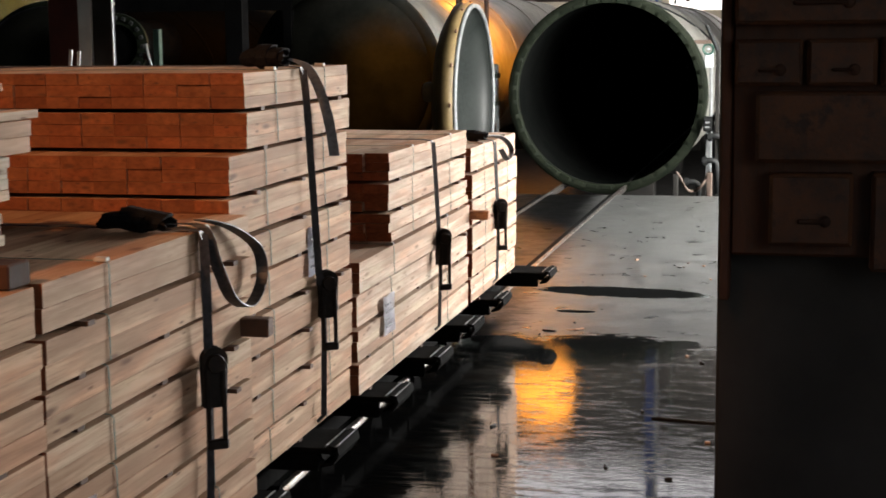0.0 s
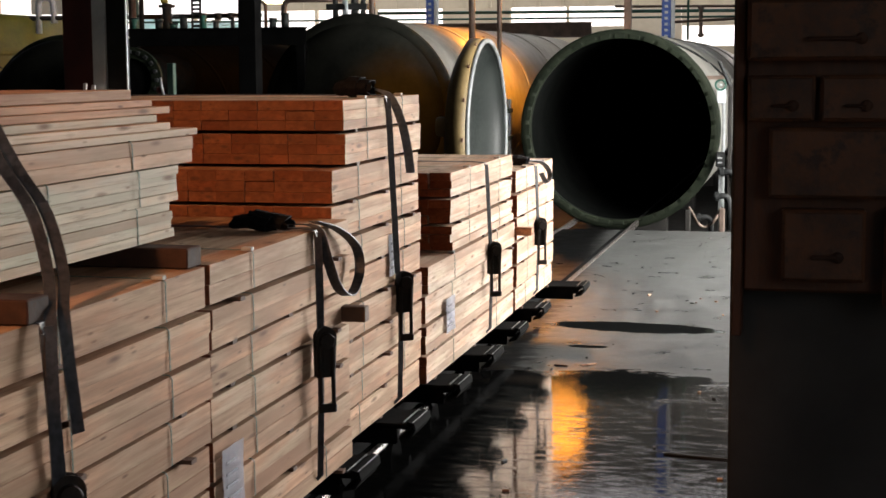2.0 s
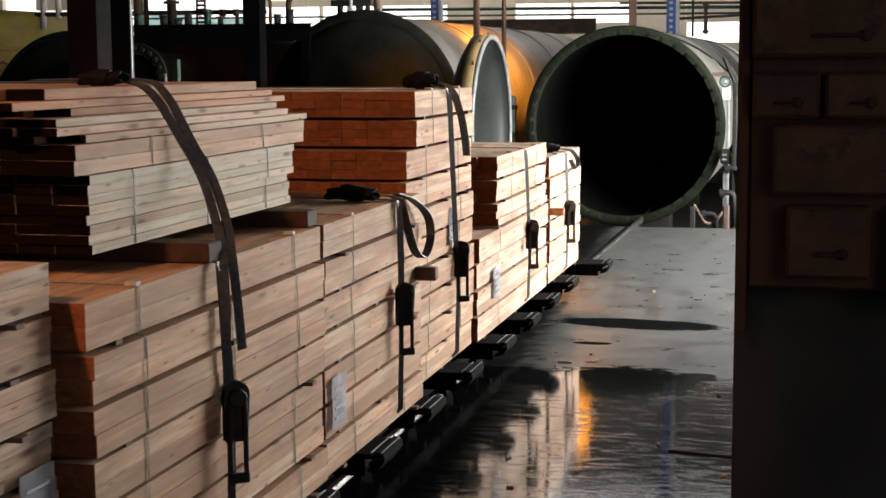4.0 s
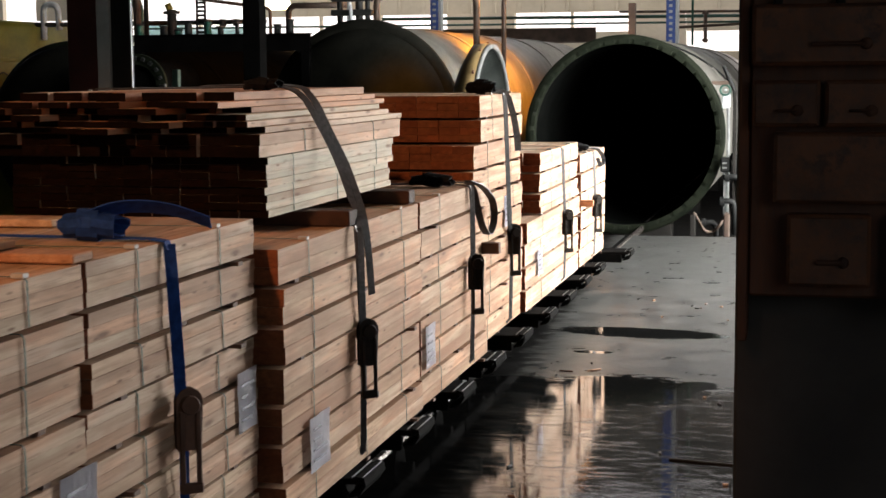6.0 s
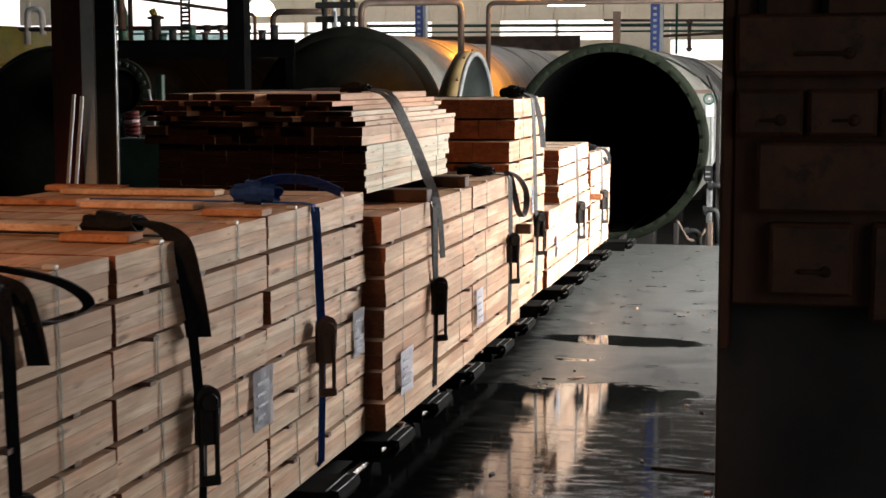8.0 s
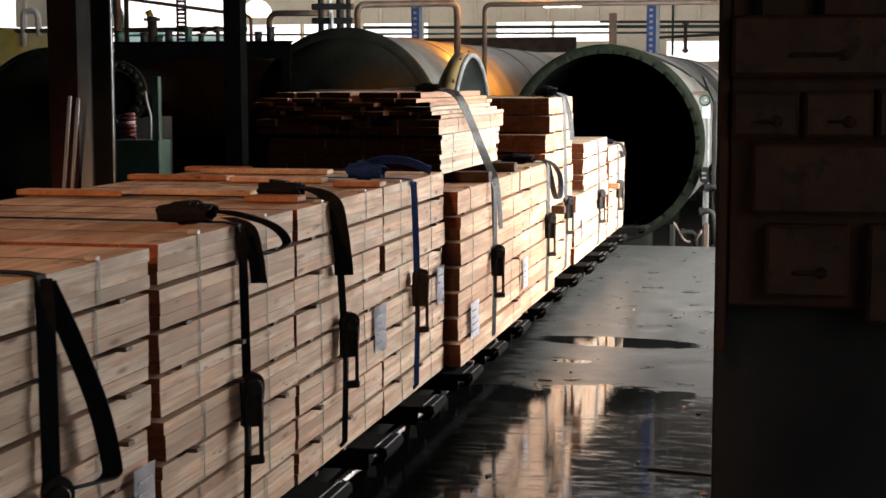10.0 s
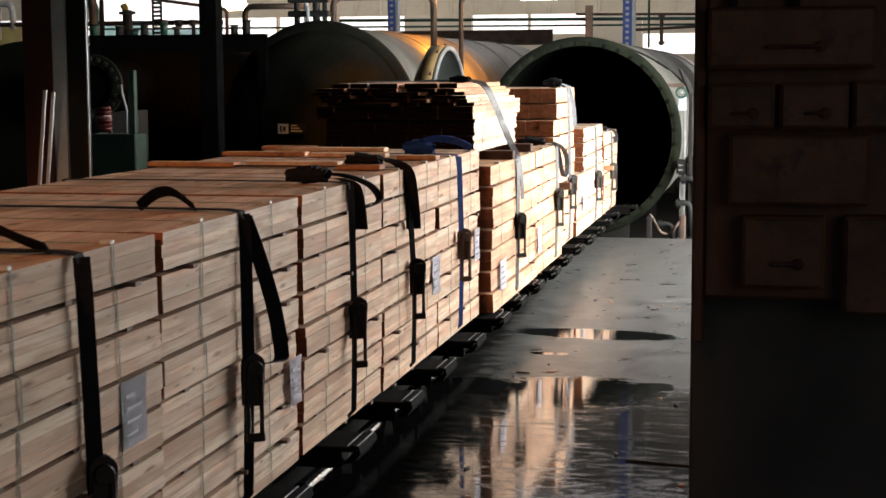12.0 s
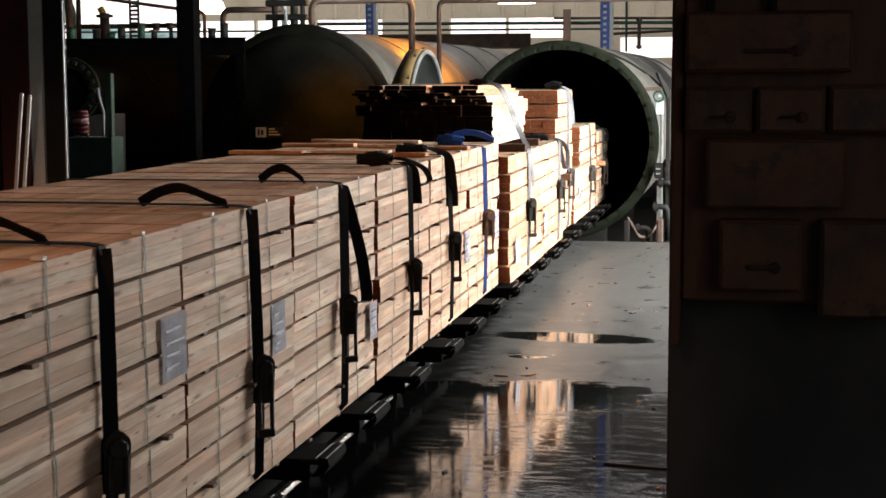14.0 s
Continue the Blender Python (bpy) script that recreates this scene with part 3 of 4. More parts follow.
def bundle(x, y0, y1, z, rows=4, width=1.2, pitch=0.12, mat=None, near=False, far=False, top=False, wires=2, label=None, jitter=0.0022, bw=0.1, gap=0.013, ends=0.006, battens=True):
    """A bundle of boards: x is its right side, z its base."""
    mat = mat or M_WOOD
    ob = thing("timber_bundle", x, y0, z, label or "banded bundle of pale sawn softwood boards on the train", "timber bundle", "timber bundles of the train")
    L = y1 - y0
    th = (pitch - gap) / rows
    n = max(int(width / bw), 1)
    bwid = width / n
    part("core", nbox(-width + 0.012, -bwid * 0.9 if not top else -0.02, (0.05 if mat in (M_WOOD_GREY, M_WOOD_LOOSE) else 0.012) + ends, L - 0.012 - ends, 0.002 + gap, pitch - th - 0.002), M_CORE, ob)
    me = board_mesh(L, bwid - 0.0012, th - 0.0005, mat)
    for r in range(rows):
        for c in range(n):
            if not (c == 0 or near or (top and r == rows - 1) or (c == n - 1 and near)):
                continue
            b = new("board", me)
            b.parent = ob
            jx = rng.uniform(-jitter, jitter * 0.4)
            b.location = (-c * bwid + (jx if c == 0 else 0), rng.uniform(-ends, ends), gap + r * th)
    if battens:
        for yy in (0.16, L / 2, L - 0.2):
            if rng.random() < 0.7:
                out = rng.choice((0.0, 0.0, 0.012, 0.03))
                part("batten", nbox(-width + 0.02, out - 0.004, yy, yy + 0.035, 0.0005, gap - 0.0005), M_BATTEN, ob, "brown spacing batten")
    for w in range(wires):
        yy = L * ((w + 0.5) / wires if wires > 1 else 0.5) + rng.uniform(-0.015, 0.015)
        e = 0.0035
        bm = bmesh.new()
        ribbon(bm, [(-width * 0.98, yy, pitch + e), (-0.05, yy, pitch + e), (-0.004, yy, pitch + e), (e, yy, pitch - 0.006), (e, yy + 0.002, gap + 0.002)], (0, 1, 0), 0.0045, 0.0018)
        part("band", bm, M_BAND, ob, "thin green plastic band")
        if top:
            part("clip", nbox(-0.03, 0.002, yy - 0.012, yy + 0.012, pitch + 0.001, pitch + 0.012, 0.002), M_CLIP, ob, "bright metal clip")
    MOVERS.append(ob)
    return ob


def stack(x, y0, y1, z0, layers, pitch=0.12, **k):
    top = k.pop("top", True)
    near = k.pop("near", False)
    for i in range(layers):
        bundle(x + rng.uniform(-0.008, 0.008), y0 + rng.uniform(-0.008, 0.008), y1, z0 + i * pitch, pitch=pitch, near=near, top=top and i == layers - 1, **k)


Z0 = 0.29
# first section, nearest to the end of the train
for a, b in ((-6.95, -5.78), (-5.76, -4.58), (-4.56, -3.46), (-3.44, -2.20)):
    stack(-1.645, a, b, Z0, 8, rows=3)
for a, b in ((-2.13, -1.0), (-0.98, 0.12), (0.14, 1.235)):
    stack(-1.645, a, b, Z0, 8, near=(a == -2.13), rows=3, mat=M_WOOD_MID)
# second section, set a little proud
stack(-1.575, 1.285, 2.955, Z0, 7, pitch=0.123, near=True, wires=3, rows=2, mat=M_WOOD_WARM)
stack(-1.58, 2.985, 4.265, Z0, 7, pitch=0.123, rows=2, mat=M_WOOD_WARM)
# third section with the tall stack
stack(-1.64, 4.285, 5.50, Z0, 8, pitch=0.1285, near=True, top=False, rows=3, mat=M_WOOD_WARM)
stack(-1.64, 4.43, 5.52, 1.318, 2, pitch=0.122, near=True, rows=3, mat=M_WOOD_WARM)
# fourth section
stack(-1.62, 5.53, 7.52, Z0, 4, pitch=0.132, rows=3)
stack(-1.62, 6.02, 7.50, Z0 + 0.528, 3, pitch=0.125, near=True, ends=0.03, jitter=0.014, rows=3)
# front section
stack(-1.62, 7.60, 8.84, Z0, 6, pitch=0.134, near=True, rows=3)
# grey stack on bearers
for k in range(2):
    bundle(-1.752 + 0.008 * k, 1.655 - 0.01 * k, 3.14 + 0.03 * k, 1.2080 + 0.1005 * k, pitch=0.1005, rows=4, width=0.92, mat=M_WOOD_GREY, near=True, battens=False, gap=0.002, ends=0.006, jitter=0.006, label="banded bundle of greyish softwood boards on brown bearers", wires=3)
bundle(-1.742, 1.575, 3.28, 1.4105, pitch=0.0765, rows=2, width=0.96, mat=M_WOOD_LOOSE, near=True, battens=False, gap=0.002, ends=0.018, jitter=0.010, wires=2, label="bundle of pale boards with ragged ends on top of greyish ones")


def loose_board(x, y, z, length, width, thick, rz, mat, label, rx=0.0, along="y"):
    ob = new("loose_board", put("loose_board", nbox(-width / 2, width / 2, -length / 2, length / 2, 0, thick, 0.0015), mat))
    ob.data.materials.append(M_END_SHADED)
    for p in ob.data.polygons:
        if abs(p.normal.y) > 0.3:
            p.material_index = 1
    ob.location = (x, y, z)
    ob.rotation_euler = (0, 0, radians(rz))
    tagged(ob, label, "board", "loose boards of the train")
    MOVERS.append(ob)
    return ob


# ragged loose boards on top of the grey stack
rg = random.Random(11)
for lay, (n, z, th) in enumerate(((8, 1.4885, 0.02), (8, 1.5095, 0.02), (8, 1.5305, 0.02), (8, 1.5515, 0.02), (8, 1.5725, 0.02), (7, 1.5935, 0.028))):
    for i in range(n):
        x = -1.80 - 0.02 * lay - i * 0.113 + rg.uniform(-0.01, 0.01)
        ln = rg.uniform(1.56, 1.78) if lay < 5 else rg.uniform(1.42, 1.52)
        loose_board(x, 2.40 - 0.04 * (lay == 5) + rg.uniform(-0.10, 0.10), z, ln, 0.105, th, rg.uniform(-0.7, 0.7), rg.choice((M_WOOD_LOOSE, M_WOOD_RED, M_WOOD_RED) if lay > 2 else (M_WOOD_LOOSE, M_WOOD_LOOSE, M_WOOD_GREY, M_WOOD_RED)), "thin loose softwood board lying ragged on the stack")


def cross_piece(name, x0, x1, y, z, w, h, mat, label, category):
    ob = new(name, put(name, nbox(0, x1 - x0, -w / 2, w / 2, 0, h, 0.004), mat))
    ob.location = (x0, y, z)
    tagged(ob, label, category)
    MOVERS.append(ob)


for y, x1 in ((2.02, -1.57), (2.93, -1.60)):
    cross_piece("bearer", -2.6, x1, y, 1.1525, 0.095, 0.054, M_BEARER, "dark brown wooden bearer between two stacks", "bearer")
for x0, x1, y in ((-2.88, -2.45, -0.55), (-2.86, -2.40, 0.40), (-1.92, -1.72, -0.68), (-2.86, -2.55, 1.05), (-1.84, -1.64, 0.13)):
    cross_piece("loose_board", x0, x1, y, 1.2525, 0.1, 0.022, M_WOOD_RED, "short reddish offcut board lying on the bundles", "board")
for x0, x1, y in ((-2.43, -1.98, -0.45), (-2.36, -1.95, 0.33), (-2.72, -2.1, 0.90)):
    cross_piece("loose_board", x0, x1, y, 1.2525, 0.1, 0.022, M_WOOD_LOOSE, "pale board lying across the bundles", "board")
cross_piece("offcut", -1.8, -1.50, 4.21, 0.80, 0.05, 0.055, M_BATTEN, "brown wooden offcut jutting from between the bundles", "offcut")
cross_piece("offcut", -1.9, -1.52, 7.56, 0.74, 0.05, 0.045, M_WOOD_RED, "reddish wooden offcut jutting from between the bundles", "offcut")


# ---- trolleys under the load ----
def trolley(y, tip):
    ob = thing("rail_trolley", -2.2, y, 0, "low black wet steel rail trolley under the timber", "trolley", "trolleys of the train")
    x1 = tip + 2.2
    bm = bmesh.new()
    box(bm, -0.85, x1 - 0.02, -0.13, 0.13, 0.268, 0.288, 0.004)
    box(bm, -0.85, x1 - 0.07, -0.13, -0.115, 0.205, 0.268, 0.004)
    box(bm, -0.85, x1 - 0.07, 0.115, 0.13, 0.205, 0.268, 0.004)
    part("bolster", bm, M_BOGIE, ob, "channel shaped black crossbeam")
    bm = bmesh.new()
    ribbon(bm, [(x1 - 0.03, 0, 0.292), (x1 - 0.004, 0, 0.287), (x1, 0, 0.265), (x1 - 0.02, 0, 0.235), (x1 - 0.06, 0, 0.225)], (0, 1, 0), 0.25, 0.010)
    part("end_lip", bm, M_BOGIE, ob)
    for dx in (0.006, 0.045):
        part("lip_ridge", nbox(x1 - dx - 0.005, x1 - dx, -0.12, 0.12, 0.2885, 0.2935, 0.001), M_EDGE, ob, "lighter steel edge")
    for xr in (0.35, -0.34):
        bm = bmesh.new()
        lathe(bm, [(0.001, -0.035), (0.07, -0.035), (0.075, -0.03), (0.075, 0.02), (0.095, 0.022), (0.095, 0.035), (0.001, 0.035)], "x", 20, (xr, 0, 0.088))
        part("wheel", bm, M_BOGIE, ob, smooth=False)
        part("side_frame", nbox(xr + 0.05, xr + 0.085, -0.36, 0.36, 0.12, 0.19, 0.005), M_BOGIE, ob)
    bm = bmesh.new()
    tube(bm, [(-0.42, 0, 0.088), (0.45, 0, 0.088)], 0.022, 10)
    part("axle", bm, M_BOGIE, ob)
    MOVERS.append(ob)


for y, tip in ((8.86, -1.40), (7.93, -1.5), (7.2, -1.5), (6.45, -1.49), (5.72, -1.49), (4.97, -1.5), (4.22, -1.5), (3.48, -1.49), (2.74, -1.5), (2.0, -1.5), (1.3, -1.49), (0.54, -1.5), (-0.24, -1.5), (-0.99, -1.49), (-1.8, -1.5), (-2.62, -1.51), (-3.4, -1.5), (-4.15, -1.5), (-4.9, -1.5), (-5.7, -1.5), (-6.5, -1.5)):
    trolley(y, tip)


# ---- lashing straps ----
def catenary(a, b, sag, n=8, side=Vector((0, 0, 0))):
    a, b = Vector(a), Vector(b)
    return [a.lerp(b, i / n) + Vector((0, 0, -sag * 4 * (i / n) * (1 - i / n))) + side * (4 * (i / n) * (1 - i / n)) for i in range(n + 1)]


def ratchet(parent, y, x, z, mat, length=0.27):
    """A lashing ratchet hung on the strap at the side of the load, twisted off it, its top at z."""
    m = pose(x + 0.03, y, z, 0, 0, -52)
    bm = bmesh.new()
    n = 10
    for sx in (-0.014, 0.010):
        pts = []
        for k in range(n + 1):
            a = math.pi * k / n
            pts.append((0.036 * math.cos(a), -0.036 + 0.036 * math.sin(a)))
        pts += [(-0.034, -length * 0.62), (0.030, -length * 0.62)]
        fs = [bm.verts.new((sx, u, v)) for u, v in pts]
        gs = [bm.verts.new((sx + 0.005, u, v)) for u, v in pts]
        bm.faces.new(fs)
        bm.faces.new(gs[::-1])
        for i in range(len(fs)):
            j = (i + 1) % len(fs)
            bm.faces.new((fs[i], gs[i], gs[j], fs[j]))
    bmesh.ops.recalc_face_normals(bm, faces=bm.faces)
    bmesh.ops.transform(bm, matrix=m, verts=bm.verts)
    frame_part = part("ratchet_frame", bm, mat, parent, "dark worn steel ratchet")
    bm = bmesh.new()
    lathe(bm, [(0.001, -0.03), (0.024, -0.03), (0.026, -0.026), (0.026, 0.026), (0.024, 0.03), (0.001, 0.03)], "x", 14, (0, 0, -0.045))
    bmesh.ops.transform(bm, matrix=m, verts=bm.verts)
    part("spool", bm, mat, frame_part)
    bm = bmesh.new()
    box(bm, 0.016, 0.024, -0.03, -0.016, -length, -0.06, 0.002)
    box(bm, 0.016, 0.024, 0.014, 0.028, -length, -0.06, 0.002)
    box(bm, 0.012, 0.030, -0.032, 0.030, -length - 0.012, -length + 0.016, 0.004)
    bmesh.ops.transform(bm, matrix=m, verts=bm.verts)
    part("handle", bm, mat, frame_part)


def wad(parent, x, y, z, mat, sx=0.07, sy=0.05, sz=0.028, seed=0):
    """A rolled-up bunch of spare webbing lying on the load."""
    r = random.Random(seed)
    for k in range(3):
        bm = bmesh.new()
        cx = x + (k - 1) * sx * 0.55
        pts = []
        for i in range(21):
            a = math.tau * i / 10
            q = 1 - 0.35 * i / 20
            pts.append((cx + 0.012 * math.sin(i + seed), y + math.cos(a) * sy * q * r.uniform(0.9, 1.1), z + sz + math.sin(a) * sz * q * (1.25 if k == 1 else 0.9)))
        ribbon(bm, pts, (1, 0.25 * r.uniform(-1, 1), 0.2 * r.uniform(-1, 1)), sx * 0.75, 0.005)
        part("rolled_tail", bm, mat, parent, "bunched spare webbing")


def strap(y, x, ztop, zr, mat, label, width=0.045, left=-2.86, ysh=0.0, low=0.31, rmat=None, zl=None):
    """A strap over the load: y where it crosses, x the load's side, zr the ratchet's top."""
    ob = thing("lashing_strap", 0, y, 0, label, "strap", "lashing straps of the train")
    e = 0.008
    zl = ztop if zl is None else zl
    bm = bmesh.new()
    ribbon(bm, [(left, 0, low), (left - e, 0, zl - 0.05), (left + 0.02, 0, zl + e), ((left + x) / 2, 0, (ztop + zl) / 2 + e + 0.002), (x - 0.03, 0, ztop + e), (x + 0.012, 0, ztop + 0.002), (x + 0.018, ysh * 0.04, ztop - 0.02)], (0, 1, 0), width, 0.004)
    part("webbing", bm, mat, ob)
    bm = bmesh.new()
    ribbon(bm, [(x + 0.018, ysh * 0.04, ztop - 0.005), (x + 0.022, ysh * 0.1, ztop - 0.08), (x + 0.024, ysh * 0.7, zr), (x + 0.026, ysh, zr - 0.1)], (0.6, 0.8, 0), width, 0.004)
    part("side_webbing", bm, mat, ob)
    bm = bmesh.new()
    ribbon(bm, [(x + 0.024, ysh, zr - 0.06), (x + 0.022, ysh, (zr + low) / 2), (x + 0.016, ysh, low + 0.03), (x - 0.04, ysh, low - 0.03)], (0.6, 0.8, 0), width * 0.8, 0.004)
    part("lower_webbing", bm, mat, ob)
    ratchet(ob, ysh, x + e, zr, rmat or M_RATCHET)
    MOVERS.append(ob)
    return ob


def tail(ob, pts, mat, width=0.04, name="loose_tail", across=(0, 1, 0), label="loose end of webbing"):
    bm = bmesh.new()
    pts = [Vector(p) for p in pts]
    out = []
    for i in range(len(pts) - 1):
        p0, p1, p2, p3 = pts[max(i - 1, 0)], pts[i], pts[i + 1], pts[min(i + 2, len(pts) - 1)]
        for k in range(5):
            u = k / 5
            out.append(0.5 * ((2 * p1) + (p2 - p0) * u + (2 * p0 - 5 * p1 + 4 * p2 - p3) * u * u + (3 * p1 - p0 - 3 * p2 + p3) * u ** 3))
    out.append(pts[-1])
    ribbon(bm, out, across, width, 0.004)
    part(name, bm, mat, ob, label)


XS = -1.645
A = strap(-5.17, XS, 1.25, 0.77, M_STRAP, "black webbing strap with ratchet lashed over the bundles")
tail(A, [(-2.1, 0.0, 1.262), (-2.02, 0.0, 1.30), (-1.93, 0, 1.315), (-1.84, 0, 1.285), (-1.78, 0, 1.262)], M_STRAP, 0.05, "hump", (0, 0.75, -0.65))
B = strap(-3.97, XS, 1.25, 0.75, M_STRAP, "black webbing strap with ratchet lashed over the bundles", ysh=0.04)
tail(B, [(-2.02, 0.0, 1.262), (-1.95, 0.0, 1.30), (-1.87, 0, 1.315), (-1.78, 0, 1.285), (-1.71, 0, 1.262)], M_STRAP, 0.05, "hump", (0, 0.75, -0.65))
C = strap(-2.80, XS, 1.25, 0.80, M_STRAP, "black webbing strap with a long loose end and ratchet")
tail(C, [(-1.98, 0.0, 1.262), (-1.92, 0.0, 1.305), (-1.86, 0, 1.31), (-1.79, 0, 1.262)], M_STRAP, 0.05, "hump", (0, 0.75, -0.65))
tail(C, [(XS + 0.012, 0.02, 1.235), (XS + 0.03, 0.10, 1.10), (XS + 0.045, 0.20, 0.92), (XS + 0.05, 0.255, 0.77), (XS + 0.05, 0.24, 0.735), (XS + 0.05, 0.14, 0.745), (XS + 0.045, 0.03, 0.76)], M_STRAP, 0.05, across=(1, 0.35, 0.1))
D = strap(-1.55, XS, 1.25, 0.80, M_STRAP, "black webbing strap with a bunched end and ratchet", ysh=0.02, width=0.03)
wad(D, -1.80, 0, 1.255, M_STRAP, 0.08, 0.05, 0.03, 1)
tail(D, [(-1.74, 0.0, 1.29), (-1.66, 0.05, 1.28), (XS + 0.04, 0.22, 1.23), (XS + 0.05, 0.33, 1.165), (XS + 0.045, 0.20, 1.145), (XS + 0.03, 0.08, 1.16)], M_STRAP, 0.03, "looped_tail", (1, 0.2, 0.3))
tail(D, [(-1.68, 0.03, 1.27), (XS + 0.02, 0.05, 1.24), (XS + 0.03, 0.09, 1.15), (XS + 0.03, 0.12, 1.06)], M_STRAP, 0.05, across=(1, 0.3, 0))
E = strap(-0.58, XS, 1.25, 0.83, M_STRAP, "black webbing strap with a wide hanging end and ratchet", ysh=0.1, width=0.03)
wad(E, -1.83, 0, 1.255, M_STRAP, 0.08, 0.05, 0.03, 2)
tail(E, [(-1.80, 0.0, 1.30), (-1.70, -0.02, 1.29), (XS + 0.015, -0.03, 1.25), (XS + 0.03, 0.0, 1.15), (XS + 0.03, 0.05, 1.03), (XS + 0.025, 0.08, 0.97)], M_STRAP, 0.07, across=(0.9, 0.5, 0))
F = strap(0.58, XS, 1.25, 0.86, M_STRAP_BLUE, "blue webbing strap with a bunched end and olive ratchet", ysh=0.05, rmat=M_BATTEN, width=0.034)
wad(F, -1.84, 0, 1.255, M_STRAP_BLUE, 0.08, 0.06, 0.035, 3)
tail(F, [(-1.88, 0.0, 1.30), (-1.78, 0.04, 1.335), (-1.68, 0.12, 1.325), (-1.60, 0.22, 1.28)], M_STRAP_BLUE, 0.08, "folded_tail", (-0.3, 0.9, -0.5))
G = strap(2.02, -1.575, 1.15, 0.82, M_STRAP_GREY, "double grey webbing strap over the ragged stack", ysh=0.04, left=-2.8, zl=1.15, width=0.03)
tail(G, [(-2.6, 0.16, 1.629), (-2.0, 0.17, 1.632), (-1.87, 0.14, 1.632), (-1.775, 0.09, 1.595), (-1.715, 0.13, 1.47), (-1.685, 0.20, 1.36), (-1.62, 0.14, 1.235), (-1.56, 0.03, 1.165), (-1.545, 0.0, 1.05), (-1.55, 0.02, 0.80)], M_STRAP_GREY, 0.03, "upper_webbing", (0.5, 0.85, 0.1), label="strap led over the ragged stack")
tail(G, [(-2.2, 0.20, 1.637), (-1.87, 0.19, 1.638), (-1.765, 0.14, 1.60), (-1.705, 0.17, 1.47), (-1.675, 0.245, 1.36), (-1.61, 0.19, 1.235), (-1.555, 0.08, 1.165), (-1.535, 0.06, 1.05), (-1.53, 0.08, 0.90)], M_STRAP_GREY, 0.03, across=(0.5, 0.85, 0.1))
wad(G, -1.93, 0.10, 1.623, M_STRAP, 0.06, 0.045, 0.02, 4)
H = strap(3.86, -1.58, 1.152, 0.84, M_STRAP_GREY, "grey webbing strap with a large hanging loop and ratchet", left=-2.8, width=0.028)
wad(H, -1.75, 0, 1.155, M_STRAP, 0.10, 0.055, 0.026, 5)
tail(H, [(-1.66, 0.02, 1.17), (-1.575, 0.03, 1.16), (-1.55, 0.06, 1.06), (-1.54, 0.14, 0.95), (-1.535, 0.27, 0.905), (-1.535, 0.38, 0.965), (-1.54, 0.36, 1.06), (-1.56, 0.2, 1.14), (-1.60, 0.08, 1.175)], M_STRAP_GREY, 0.035, "hanging_loop", (1, 0.35, 0))
J = strap(4.93, -1.64, 1.563, 0.86, M_STRAP_GREY, "grey webbing strap over the tall stack with ratchet", ysh=0.16, width=0.028)
wad(J, -1.74, -0.03, 1.565, M_STRAP, 0.07, 0.05, 0.035, 6)
tail(J, [(-1.70, 0.0, 1.60), (-1.63, 0.06, 1.57), (-1.61, 0.16, 1.47), (-1.60, 0.22, 1.36), (-1.60, 0.27, 1.25)], M_STRAP_PALE, 0.038, across=(0.8, 0.6, 0))
K = strap(6.70, -1.62, 1.195, 0.79, M_STRAP_GREY, "grey webbing strap near the front of the train", ysh=0.1, rmat=M_RATCHET, width=0.022)
N = strap(8.12, -1.62, 1.096, 0.78, M_STRAP_GREY, "grey webbing strap on the foremost bundles", ysh=0.06, width=0.022)
wad(N, -1.72, 0, 1.098, M_STRAP, 0.07, 0.05, 0.025, 7)
tail(N, [(-1.68, 0.03, 1.12), (-1.60, 0.2, 1.10), (-1.585, 0.4, 1.02), (-1.585, 0.3, 0.97), (-1.59, 0.12, 1.04)], M_STRAP_GREY, 0.03, "looped_tail", (1, 0.3, 0.3))


# ---- paper labels on the bundles ----
def paper(y0, z0, w, h, x):
    ob = thing("paper_label", x + 0.006, y0, z0, "white printed paper label stapled to a bundle", "label", "labels on the bundles")
    bm = bmesh.new()
    n = 6
    vs = [[bm.verts.new((0.002 * math.sin(i * 1.3 + j * 2.0), w * i / n, h * j / 3)) for j in range(4)] for i in range(n + 1)]
    fs = []
    for i in range(n):
        for j in range(3):
            fs.append(bm.faces.new((vs[i][j], vs[i + 1][j], vs[i + 1][j + 1], vs[i][j + 1])))
    bmesh.ops.solidify(bm, geom=fs, thickness=0.0012)
    part("sheet", bm, M_PAPER, ob)
    r = random.Random(int(y0 * 100))
    for k in range(4):
        zz = h * (0.18 + 0.19 * k)
        part("print_bar", nbox(0.003, 0.0046, w * 0.12, w * r.uniform(0.4, 0.85), zz, zz + h * 0.05), M_INK, ob)
    MOVERS.append(ob)


for y0, z0, w, h, x in ((-4.77, 0.81, 0.20, 0.19, XS), (-3.74, 0.71, 0.16, 0.18, XS), (-2.33, 0.52, 0.13, 0.17, XS), (-0.03, 0.59, 0.18, 0.19, XS), (1.06, 0.63, 0.15, 0.18, XS), (1.50, 0.40, 0.2, 0.18, -1.575), (3.02, 0.45, 0.16, 0.18, -1.58), (4.97, 0.85, 0.14, 0.17, -1.64), (5.86, 0.47, 0.17, 0.16, -1.62)):
    paper(y0, z0, w, h, x + 0.004)

